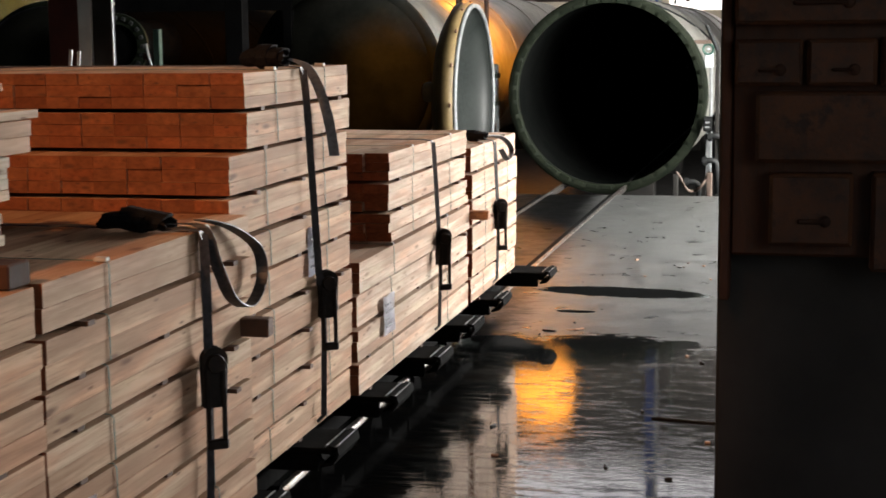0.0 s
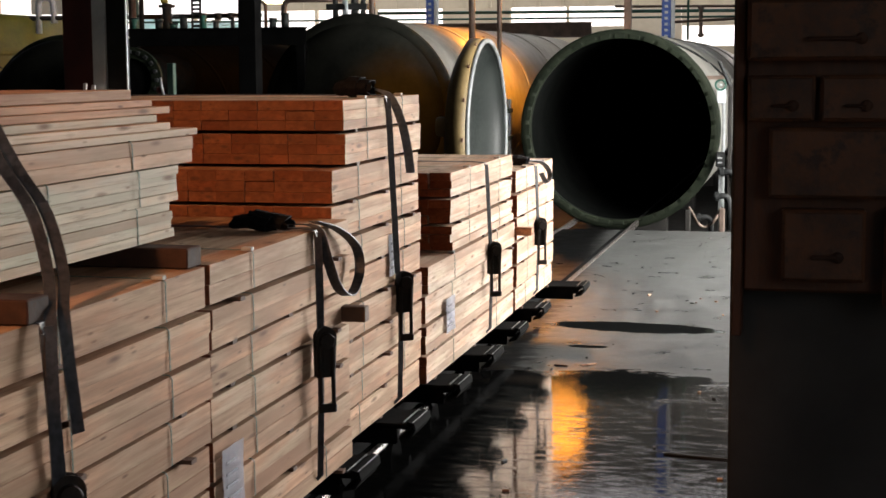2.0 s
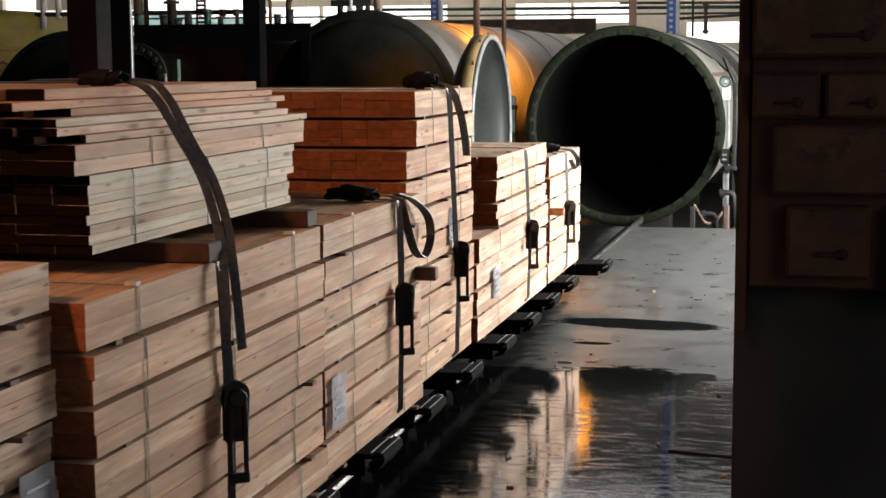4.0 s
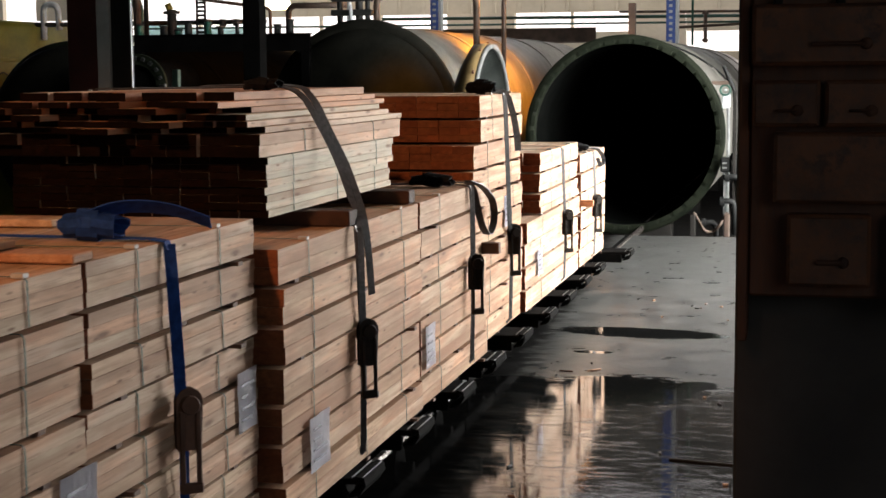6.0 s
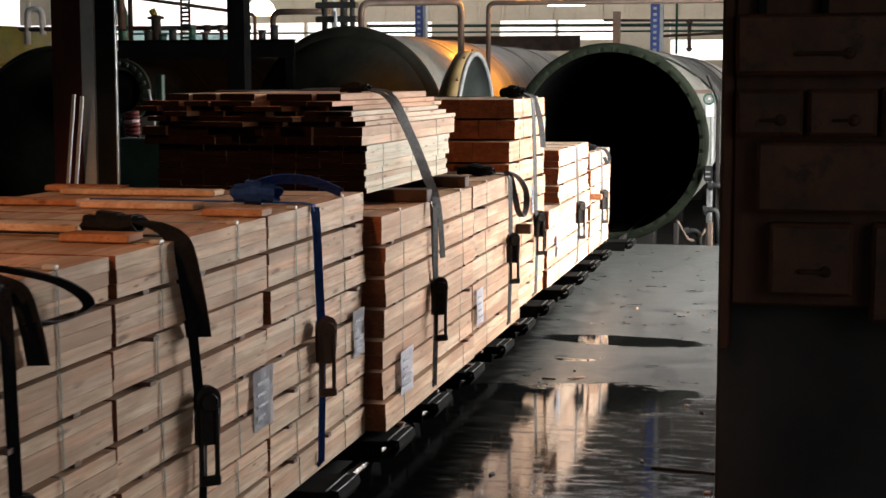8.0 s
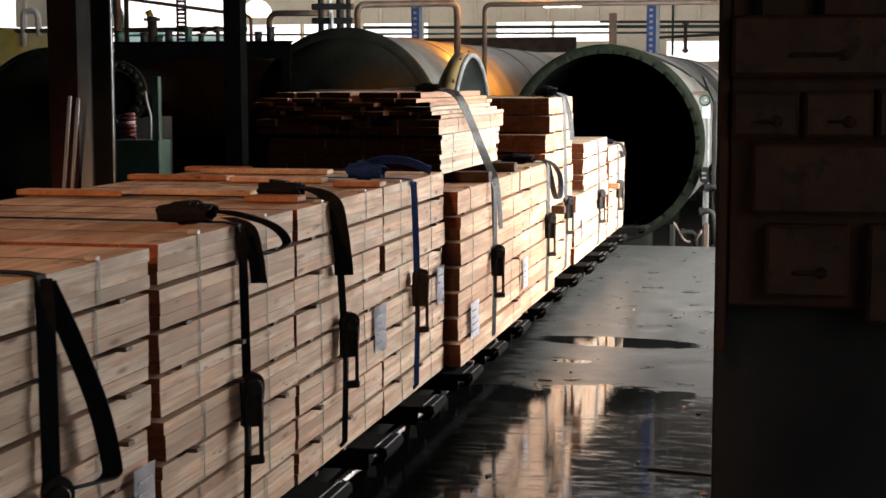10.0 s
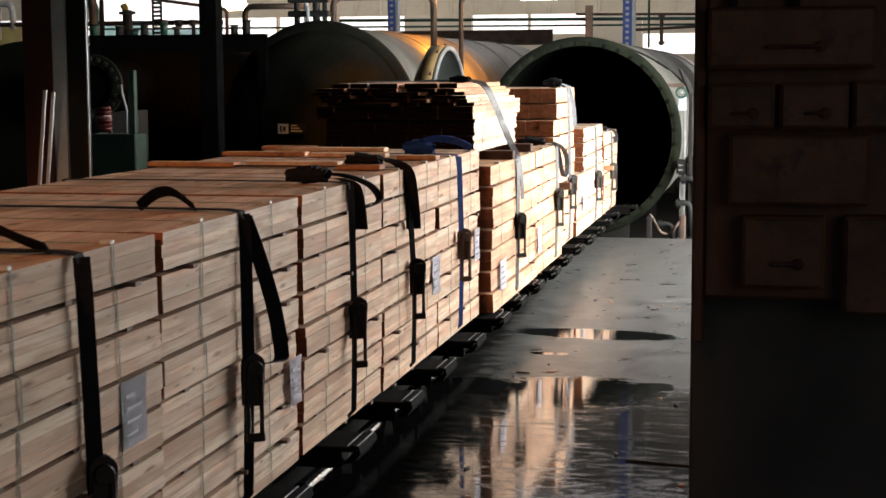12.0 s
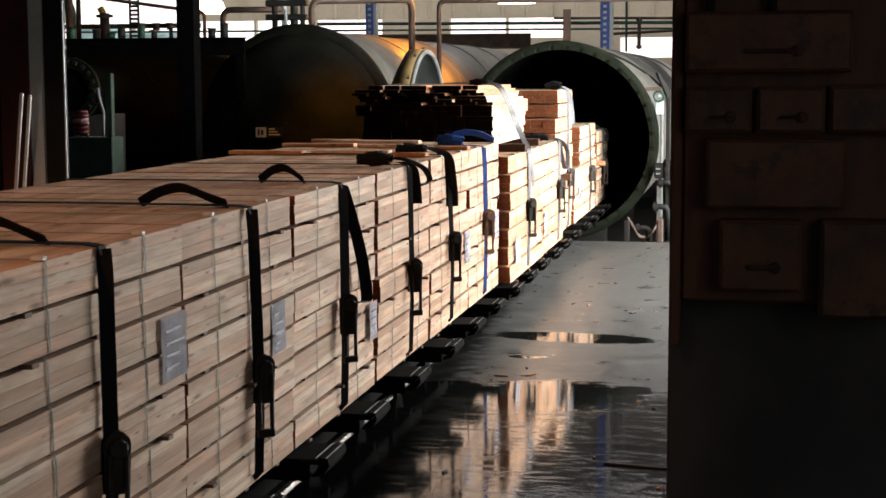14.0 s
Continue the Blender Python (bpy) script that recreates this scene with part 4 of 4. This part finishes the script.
# ---- switch boxes on the near post ----
def switch_box(x0, x1, z0, z1, handle):
    ob = thing("switch_box", (x0 + x1) / 2, 4.5, z0, "old tan painted electrical switch box on the pillar", "switch box", "switch boxes")
    w, h = (x1 - x0) / 2, z1 - z0
    part("case", nbox(-w, w, -0.07, -0.001, 0, h, 0.006), M_BOX, ob)
    lid = part("lid", nbox(-w + 0.008, w - 0.008, -0.078, -0.0701, 0.008, h - 0.008, 0.003), M_BOX, ob)
    if handle:
        bm = bmesh.new()
        lathe(bm, [(0.001, -0.092), (0.013, -0.092), (0.016, -0.088), (0.016, -0.0785), (0.001, -0.0785)], "y", 18, (w * 0.35, 0, h * 0.35))
        part("rotary_knob", bm, M_BEARER, lid, "dark rotary handle", True)
        part("knob_lever", nbox(-w * 0.3, w * 0.35, -0.095, -0.084, h * 0.315, h * 0.385, 0.004), M_BEARER, lid, "dark lever")


for args in ((-0.188, 0.27, 1.69, 1.86, True), (-0.185, 0.0, 1.52, 1.65, True), (0.012, 0.20, 1.52, 1.65, True), (-0.125, 0.26, 1.305, 1.505, False), (-0.085, 0.145, 1.07, 1.275, True), (0.21, 0.5, 1.52, 1.655, False), (0.195, 0.46, 1.0, 1.279, False)):
    switch_box(*args)
for x in (-0.12, 0.05):
    bm = bmesh.new()
    tube(bm, [(x, 4.47, 1.83), (x, 4.47, 3.2)], 0.014)
    ob = tagged(new("conduit", put("conduit", bm, M_BLACK, True)), "dark cable conduit above the switch boxes", "conduit")

# ---- pipes, beams and gear behind and above the tanks ----
def pipe(pts, r, mat, label, name="pipe", flanges=()):
    bm = bmesh.new()
    out = [Vector(pts[0])]
    for a, b, c in zip(pts, pts[1:], pts[2:]):
        a, b, c = Vector(a), Vector(b), Vector(c)
        k = min(3.0 * r, (a - b).length / 2.1, (c - b).length / 2.1)
        p, q = b + (a - b).normalized() * k, b + (c - b).normalized() * k
        for i in range(6):
            u = i / 5
            out.append(p * (1 - u) ** 2 + b * 2 * u * (1 - u) + q * u * u)
    out.append(Vector(pts[-1]))
    tube(bm, out, r, 12)
    ob = thing(name, 0, 0, 0, label, "pipe")
    part("pipe_run", bm, mat, ob, smooth=True)
    for f in flanges:
        a, b = Vector(pts[f]), Vector(pts[f + 1] if f + 1 < len(pts) else pts[f - 1])
        d = (b - a).normalized()
        bm = bmesh.new()
        tube(bm, [a + d * 0.02, a + d * 0.06], r * 1.7, 16)
        part("pipe_flange", bm, mat, ob)
    return ob


pipe([(-6.17, 17.6, 2.0), (-6.17, 17.6, 2.48), (-5.45, 17.6, 2.475)], 0.036, M_RUST, "brown bent pipe over the shut tank", flanges=(0,))
pipe([(-5.08, 17.6, 2.15), (-5.08, 17.6, 2.57), (-4.1, 18.6, 2.62), (-4.1, 18.6, 1.75)], 0.04, M_RUST, "brown pipe bridging down between the tanks", flanges=(0,))
pipe([(-3.80, 18.8, 0.4), (-3.80, 18.8, 2.61), (-0.3, 18.8, 2.60)], 0.03, M_RUST, "thin grey pipe over the open tank")
pipe([(-7.4, 26, 2.60), (2.6, 26, 2.54)], 0.028, M_GREEN, "long green pipe along the back")
pipe([(-26, 26.2, 2.55), (2.6, 26.2, 2.46)], 0.018, M_GREEN, "thin green pipe along the back")
pipe([(-3.3, 26.1, 2.66), (2.6, 26.1, 2.60)], 0.022, M_RUST, "brown pipe along the back")
pipe([(-2.2, 24.06, 2.33), (2.6, 24.06, 2.55)], 0.022, M_RUST, "brown pipe with a valve along the back")
pipe([(-1.92, 24.06, 2.06), (-1.92, 24.06, 7.0)], 0.018, M_GREEN, "upright thin green pipe")
pipe([(-1.75, 24.4, 2.1), (-1.75, 24.4, 2.6)], 0.03, M_RUST, "short upright pipe with flanges", flanges=(0, 1))
pipe([(-26, 21, 2.44), (-7.7, 21, 2.42)], 0.035, M_BLACK, "black pipe above the far vessels")
pipe([(-11.18, 21, 2.2), (-11.18, 21, 2.72), (-10.95, 21, 2.72), (-10.93, 21, 2.35)], 0.045, M_GREYPAINT, "silvery bent steel pipe")
pipe([(-10.3, 21, 2.95), (-9.66, 21, 2.80), (-9.66, 21, -0.42)], 0.075, M_GREEN, "thick green bent pipe", flanges=(2,))
pipe([(-9.45, 20.5, 2.2), (-9.45, 20.5, 3.4)], 0.05, M_RUST, "brown upright steel pipe")
pipe([(-9.36, 20.6, 2.2), (-9.36, 20.6, 3.4)], 0.035, M_BLACK, "black upright steel pipe")
pipe([(-9.05, 20.8, 2.1), (-9.06, 20.8, 2.6)], 0.07, M_BLACK, "black valve body upright on the vessel", flanges=(0, 1))
pipe([(-9.08, 20.8, 2.6), (-9.12, 20.8, 2.68)], 0.05, M_YELLOW, "yellow capped valve top")
pipe([(-9.45, 20.5, 2.86), (-7.6, 20.9, 2.60), (-7.6, 20.9, 2.2)], 0.025, M_RUST, "slanting thin brown pipe")
pipe([(-9.43, 19.8, 2.12), (-9.43, 19.8, 2.28)], 0.06, M_BLACK, "small black valve on the vessel", flanges=(1,))
pipe([(-9.23, 19.8, 2.12), (-9.23, 19.8, 2.22)], 0.07, M_BLACK, "small black valve on the vessel")
for i, x in enumerate((-8.55, -8.32, -8.12, -7.95)):
    pipe([(x, 20.9, 2.36), (x, 20.9, 2.46)], 0.06 - 0.008 * i, M_BLACK, "black valve on the pipe")


def valve_tower():
    ob = thing("valve_cluster", -5.2, 17.1, 2.15, "dark cluster of valves and pipes on the shut tank", "valve")
    for dx, h, r, m in ((-0.17, 0.75, 0.035, M_BLACK), (-0.06, 0.8, 0.03, M_GREYPAINT), (0.06, 0.9, 0.045, M_BLACK), (0.16, 0.85, 0.03, M_BLACK)):
        bm = bmesh.new()
        tube(bm, [(dx, 0, -0.1), (dx, 0, h)], r, 12)
        part("riser", bm, m, ob, smooth=True)
    for zz in (0.18, 0.34):
        part("bracket", nbox(-0.27, 0.22, -0.05, 0.05, zz, zz + 0.07, 0.01), M_BLACK, ob)
    bm = bmesh.new()
    tube(bm, [(-0.02, -0.08, 0.3), (0.0, -0.12, 0.1), (0.02, -0.14, -0.12)], 0.02)
    part("drop_pipe", bm, M_GREYPAINT, ob, smooth=True)


valve_tower()


def blue_post(x, y, w, z0):
    ob = thing("blue_post", x, y, 0, "blue painted steel post with a pale edge", "post", "blue posts")
    part("post_body", nbox(-w / 2, w / 2, -w / 2, w / 2, z0, 7, 0.01), M_BLUE, ob)
    part("pale_edge", nbox(w / 2 + 0.001, w / 2 + 0.05, -w / 2, w / 2, z0, 7, 0.004), M_GREYPAINT, ob, "pale grey conduit")
    for k in range(14):
        part("bolt_plate", nbox(-0.025, 0.025, -w / 2 - 0.012, -w / 2 - 0.001, 2.1 + k * 0.09, 2.14 + k * 0.09, 0.003), M_GREYPAINT, ob)


blue_post(-5.96, 24, 0.13, 1.62)
blue_post(-2.24, 24, 0.14, 2.09)

ob = thing("roof_beam", -5.96, 29.4, 2.36, "brown steel beam carried across behind the tanks", "beam")
part("beam_web", nbox(-1.56, 1.8, -0.012, 0.012, -0.12, 0.12), M_RUST, ob)
for zz in (-0.145, 0.12):
    part("beam_flange", nbox(-1.56, 1.8, -0.09, 0.09, zz, zz + 0.024, 0.003), M_RUST, ob)
for xx in (-1.5, 1.7):
    part("beam_leg", nbox(xx - 0.06, xx + 0.06, -0.06, 0.06, -2.78, -0.146, 0.004), M_RUST, ob)
ob = thing("post_stub", -2.36, 20, 2.1, "upright brown steel stub on the open tank", "post")
part("stub_body", nbox(-0.045, 0.045, -0.05, 0.05, 0, 0.44, 0.005), M_RUST, ob)
ob = thing("tube_light", -3.92, 26, 2.93, "lit white fluorescent tube light", "lamp")
for xx in (-0.25, 0.25):
    part("hanger", nbox(xx - 0.006, xx + 0.006, -0.006, 0.006, 0.031, 4.07), M_BLACK, ob)
part("diffuser", nbox(-0.31, 0.31, -0.05, 0.05, -0.03, 0.03, 0.008), M_LAMP, ob)


def pendant(x, y, z):
    ob = thing("pendant_lamp", x, y, z, "glowing dome pendant lamp hung from the roof", "lamp")
    bm = bmesh.new()
    lathe(bm, [(0.24, 0.0), (0.235, 0.08), (0.2, 0.17), (0.12, 0.24), (0.03, 0.27)], "z", 28)
    part("shade", bm, M_LAMP, ob, "glowing shade", True)
    bm = bmesh.new()
    tube(bm, [(0, 0, 0.26), (0, 0, 7.0 - z)], 0.01)
    part("cable", bm, M_BLACK, ob)


pendant(-8.62, 24, 2.72)
bulb("pendant_glow", -8.62, 24, 2.62, 60, (1.0, 0.55, 0.2), 0.15)


def gear():
    ob = thing("lever", -0.93, 16.55, 1.45, "black steel lever beside the open tank", "lever")
    bm = bmesh.new()
    tube(bm, [(0.06, 0, 0.0), (-0.06, 0, 0.27)], 0.022)
    part("lever_arm", bm, M_BLACK, ob)
    part("lever_base", nbox(0.04, 0.08, -0.03, 0.03, -1.87, 0.01, 0.006), M_PIT, ob)
    bm = bmesh.new()
    r = R1 - 0.02
    tube(bm, [(-2.055 + r * math.sin(a), 17.0 + 3.2 * i / 9, 0.988 + r * math.cos(a)) for i, a in ((i, 0.35 + 0.075 * i) for i in range(10))], 0.012, 8)
    tagged(new("cable", put("cable", bm, M_BLACK, True)), "black cable lying over the open tank", "cable")
    # pipe stubs and clamps at the foot of the tank
    for i, (x, y, z) in enumerate(((-0.98, 16.5, 0.55), (-0.92, 16.6, 0.75), (-1.02, 16.4, 0.30), (-1.2, 16.3, 0.08))):
        pipe([(x, y, z), (x + 0.16, y, z + 0.02), (x + 0.17, y + 0.05, z - 0.35)], 0.03, M_BLACK, "small bent pipe beside the tank", flanges=(0,))

    ob = thing("pipe_bracket", -1.06, 17.2, 1.52, "rusty steel bracket on the side of the open tank", "bracket")
    part("bracket_arm", nbox(-0.1, 0.09, -0.03, 0.03, 0, 0.04, 0.004), M_RUST, ob)
    ob = thing("hand_wheel_valve", -1.01, 17.2, 1.36, "teal hand wheel valve beside the open tank", "valve")
    bm = bmesh.new()
    tube(bm, [(0.055 * math.cos(q * math.tau / 20), 0, 0.10 + 0.055 * math.sin(q * math.tau / 20)) for q in range(21)], 0.012, 8)
    part("hand_wheel", bm, M_GREEN, ob, "teal green rim", True)
    bm = bmesh.new()
    tube(bm, [(0, 0.0, 0.10), (0, 0.16, 0.10)], 0.012, 8)
    part("spindle", bm, M_GREYPAINT, ob, smooth=True)
    part("valve_body", nbox(-0.04, 0.05, 0.04, 0.13, -0.10, 0.06, 0.012), M_GREYPAINT, ob, "pale grey painted valve body")
    bm = bmesh.new()
    tube(bm, [(0.03, 0.08, -0.05), (0.035, 0.08, -0.42), (0.03, 0.06, -1.78)], 0.02, 10)
    part("drop_pipe", bm, M_RIM, ob, "worn grey pipe", True)
    ob = thing("clamp_block", -0.965, 16.6, -0.42, "black clamp block with worn bolts beside the tank", "clamp")
    part("clamp_body", nbox(-0.05, 0.06, -0.04, 0.04, 1.02, 1.18, 0.015), M_BLACK, ob)
    for zz in (1.06, 1.11):
        part("bolt", nbox(-0.03, 0.02, -0.055, -0.041, zz, zz + 0.018, 0.004), M_RIM, ob)
    part("clamp_post", nbox(-0.02, 0.02, -0.02, 0.02, 0, 1.019, 0.004), M_RIM, ob, "worn grey post")
    ob = thing("hose", -1.1, 16.2, -0.42, "brown hose hanging in a loop below the tank", "hose")
    bm = bmesh.new()
    tube(bm, [(-0.16 + 0.34 * q / 14, 0.05 * math.sin(q), 0.62 - 0.2 * math.sin(math.pi * q / 14)) for q in range(15)], 0.016, 8)
    part("hose_run", bm, M_RUST, ob, smooth=True)
    part("hose_rest", nbox(-0.20, -0.14, -0.04, 0.04, 0, 0.60, 0.01), M_PIT, ob, "dark stub")
    part("hose_rest", nbox(0.15, 0.21, -0.04, 0.04, 0, 0.62, 0.01), M_RUST, ob, "rusty stub")


gear()

# yellow wall and pale vessels far to the side
ob = thing("yellow_tank", -12.3, 21.5, -0.42, "yellow green painted storage tank", "tank")
bm = bmesh.new()
lathe(bm, [(0.001, 0.0), (1.15, 0.0), (1.15, 2.80), (1.10, 2.88), (0.001, 2.95)], "z", 40)
part("tank_body", bm, M_YELLOW, ob, smooth=True)
for zz in (0.7, 1.5, 2.3):
    bm = bmesh.new()
    lathe(bm, [(1.151, zz), (1.17, zz + 0.01), (1.17, zz + 0.06), (1.151, zz + 0.07)], "z", 40)
    part("hoop", bm, M_YELLOW, ob, smooth=True)
bm = bmesh.new()
tube(bm, [(0.95, -0.70, 0.2), (0.97, -0.72, 1.9), (0.7, -0.98, 2.15), (0.2, -1.17, 1.9)], 0.012, 8)
part("cable", bm, M_BLACK, ob, "black cable on the side", True)
for x, w, zt in ((-13.3, 0.45, 2.72), (-12.0, 0.6, 2.57)):
    ob = thing("pale_vessel", x, 30.1, -0.42, "pale teal translucent plastic storage vessel", "tank", "pale vessels")
    part("vessel_body", nbox(-w, w, -0.5, 0.5, 0, zt + 0.42, 0.05), M_TEAL, ob)
    part("vessel_lid", nbox(-w - 0.02, w + 0.02, -0.52, 0.52, zt + 0.421, zt + 0.45, 0.008), M_TEAL, ob)
    for k in (-0.33, 0.33):
        part("rib", nbox(w * k * 2 - 0.02, w * k * 2 + 0.02, -0.515, -0.501, 0.1, zt + 0.38, 0.004), M_TEAL, ob)


def ladder_post(x, y):
    ob = thing("ladder_rack", x, y, 0, "dark perforated steel upright", "post")
    for dx in (-0.07, 0.055):
        part("upright", nbox(dx, dx + 0.015, -0.03, 0.03, -0.42, 7, 0.002), M_BLACK, ob)
    for k in range(34):
        part("rung", nbox(-0.055, 0.055, -0.02, 0.02, 1.9 + k * 0.06, 1.935 + k * 0.06), M_BLACK, ob)


ladder_post(-8.65, 20.9)


def flanged_vessel():
    ob = thing("flanged_vessel", -7.35, 15.9, 1.55, "small dark vessel with a bolted round flange", "vessel")
    bm = bmesh.new()
    lathe(bm, [(0.001, 0.0), (0.27, 0.0), (0.29, 0.05), (0.29, 1.1), (0.001, 1.15)], "y", 40)
    part("vessel_shell", bm, M_GLOOM, ob, smooth=True)
    bm = bmesh.new()
    lathe(bm, [(0.24, -0.05), (0.24, 0.0), (0.36, 0.0), (0.36, -0.05), (0.24, -0.05)], "y", 40)
    part("flange", bm, M_RING, ob)
    for k in range(20):
        bm = bmesh.new()
        box(bm, -0.022, 0.022, -0.08, -0.051, -0.022, 0.022, 0.006, pose(0, 0, 0, 0, 18 * k, 0) @ pose(0, 0, 0.31))
        part("bolt", bm, M_BLACK, ob)
    part("foot", nbox(-0.3, 0.3, 0.5, 0.8, -1.97, -0.27, 0.01), M_WALL, ob)


flanged_vessel()
ob = thing("platform_girder", -7.6, 16.4, 2.02, "black girder carrying pipes above the vessels", "girder")
part("girder_web", nbox(0.0, 2.1, -0.02, 0.02, -0.09, 0.09), M_GLOOM, ob)
part("girder_flange", nbox(0.0, 2.1, -0.08, 0.08, 0.09, 0.105, 0.003), M_GLOOM, ob)
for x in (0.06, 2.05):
    part("girder_leg", nbox(x - 0.05, x + 0.05, -0.05, 0.05, -2.44, -0.09, 0.004), M_GLOOM, ob)

rv = random.Random(21)
for k in range(10):
    x = -7.5 + 0.2 * k + rv.uniform(-0.06, 0.06)
    h = rv.uniform(0.04, 0.14)
    ob = thing("valve", x, 16.4, 2.126, "small dark valve with a hand wheel on the girder", "valve", "valves on the girder")
    bm = bmesh.new()
    tube(bm, [(0, 0, 0), (0, 0, h)], rv.uniform(0.02, 0.045), 10)
    part("valve_body", bm, rv.choice((M_BLACK, M_GREEN, M_BLACK)), ob, smooth=True)
    bm = bmesh.new()
    lathe(bm, [(0.001, h), (0.05, h), (0.055, h + 0.008), (0.05, h + 0.016), (0.001, h + 0.016)], "z", 16)
    part("hand_wheel", bm, rv.choice((M_BLACK, M_RUST)), ob, smooth=True)
ob = thing("hose_cabinet", -5.52, 12, 0, "dark green cabinet carrying a coiled red hose", "cabinet")
part("cabinet_body", nbox(-0.12, 0.31, 0.06, 0.30, 0, 1.19, 0.01), M_GREEN_DARK, ob)
part("cabinet_post", nbox(0.255, 0.31, 0.06, 0.12, 1.191, 1.72, 0.004), M_GREEN_DARK, ob, "dark green upright")
for k in range(6):
    zz = 1.205 + 0.034 * k
    bm = bmesh.new()
    tube(bm, [(0.055 * math.cos(q * math.tau / 18), 0.13 + 0.055 * math.sin(q * math.tau / 18), zz + 0.03 * q / 18) for q in range(19)], 0.0155, 8)
    part("hose_turn", bm, M_RED if k != 3 else M_PALE_PINK, ob, "red rubber hose turn" if k != 3 else "worn pale hose turn", True)
bm = bmesh.new()
tube(bm, [(0.20, 0.04, 1.60), (0.22, 0.02, 1.52), (0.25, 0.03, 1.40), (0.24, 0.04, 1.20)], 0.012, 8)
part("hose_end", bm, M_RIM, ob, "pale hose end", True)
part("valve_knob", nbox(0.17, 0.23, 0.02, 0.06, 1.47, 1.53, 0.012), M_RED, ob, "red valve knob")
for i in range(2):
    ob = thing("pale_pole", -3.89 + 0.034 * i, 7.72 + 0.03 * i, 0, "pale wooden pole leaning beside the column", "pole", "pale poles")
    bm = bmesh.new()
    box(bm, -0.009, 0.009, -0.009, 0.009, 0, 1.61 - 0.01 * i, 0.002, pose(-0.12, 0, 0, 0, 5.8, 0))
    part("pole_shaft", bm, M_SIGN, ob)
ob = thing("warning_sign", -5.28, 16.24, 1.03, "small white sign with a dark red mark", "sign")
part("plate", nbox(-0.06, 0.06, -0.004, 0.004, 0, 0.11, 0.002), M_SIGN, ob)
part("mark", nbox(-0.035, -0.015, -0.007, -0.0045, 0.02, 0.09), M_RED, ob)
part("mark", nbox(0.0, 0.03, -0.007, -0.0045, 0.03, 0.08), M_RED, ob)
part("stay", nbox(-0.01, 0.01, 0.0045, 0.18, 0.03, 0.06), M_BLACK, ob)
for k in range(3):
    part("print_bar", nbox(0.09, 0.22 - 0.03 * k, -0.004, -0.001, 0.025 + 0.03 * k, 0.038 + 0.03 * k), M_SIGN, ob)
part("backing", nbox(0.07, 0.25, -0.0005, 0.004, 0, 0.11), M_BLACK, ob)


def chip(x, y, length, rz, mat, label):
    ob = new("wood_chip", put("wood_chip", nbox(-length / 2, length / 2, -0.006, 0.006, 0, 0.008, 0.002), mat))
    ob.matrix_world = pose(x, y, 0.001, 0, 0, rz)
    tagged(ob, label, "wood chip", "chips on the floor")


rc = random.Random(3)
chip(-1.21, 8.52, 0.09, 40, M_WOOD, "pale splinter of wood on wet concrete")
chip(-1.36, 8.46, 0.08, -10, M_BATTEN, "dark splinter of wood on wet concrete")
chip(-0.43, 6.56, 0.36, -10, M_BLACK, "long dark stick on the wet concrete")
for k in range(22):
    chip(rc.uniform(-1.55, -0.3), rc.uniform(5.4, 11.5), rc.uniform(0.012, 0.04), rc.uniform(0, 180), rc.choice((M_BLACK, M_BATTEN, M_BLACK, M_CORE)), "small scrap of bark on wet concrete")


def motions():
    for ob in MOVERS:
        x, y, z = ob.location
        rz = math.degrees(ob.rotation_euler.z)
        walk(ob, [(t, pose(x, y + d, z, 0, 0, rz)) for t, d in ROLLED])


motions()
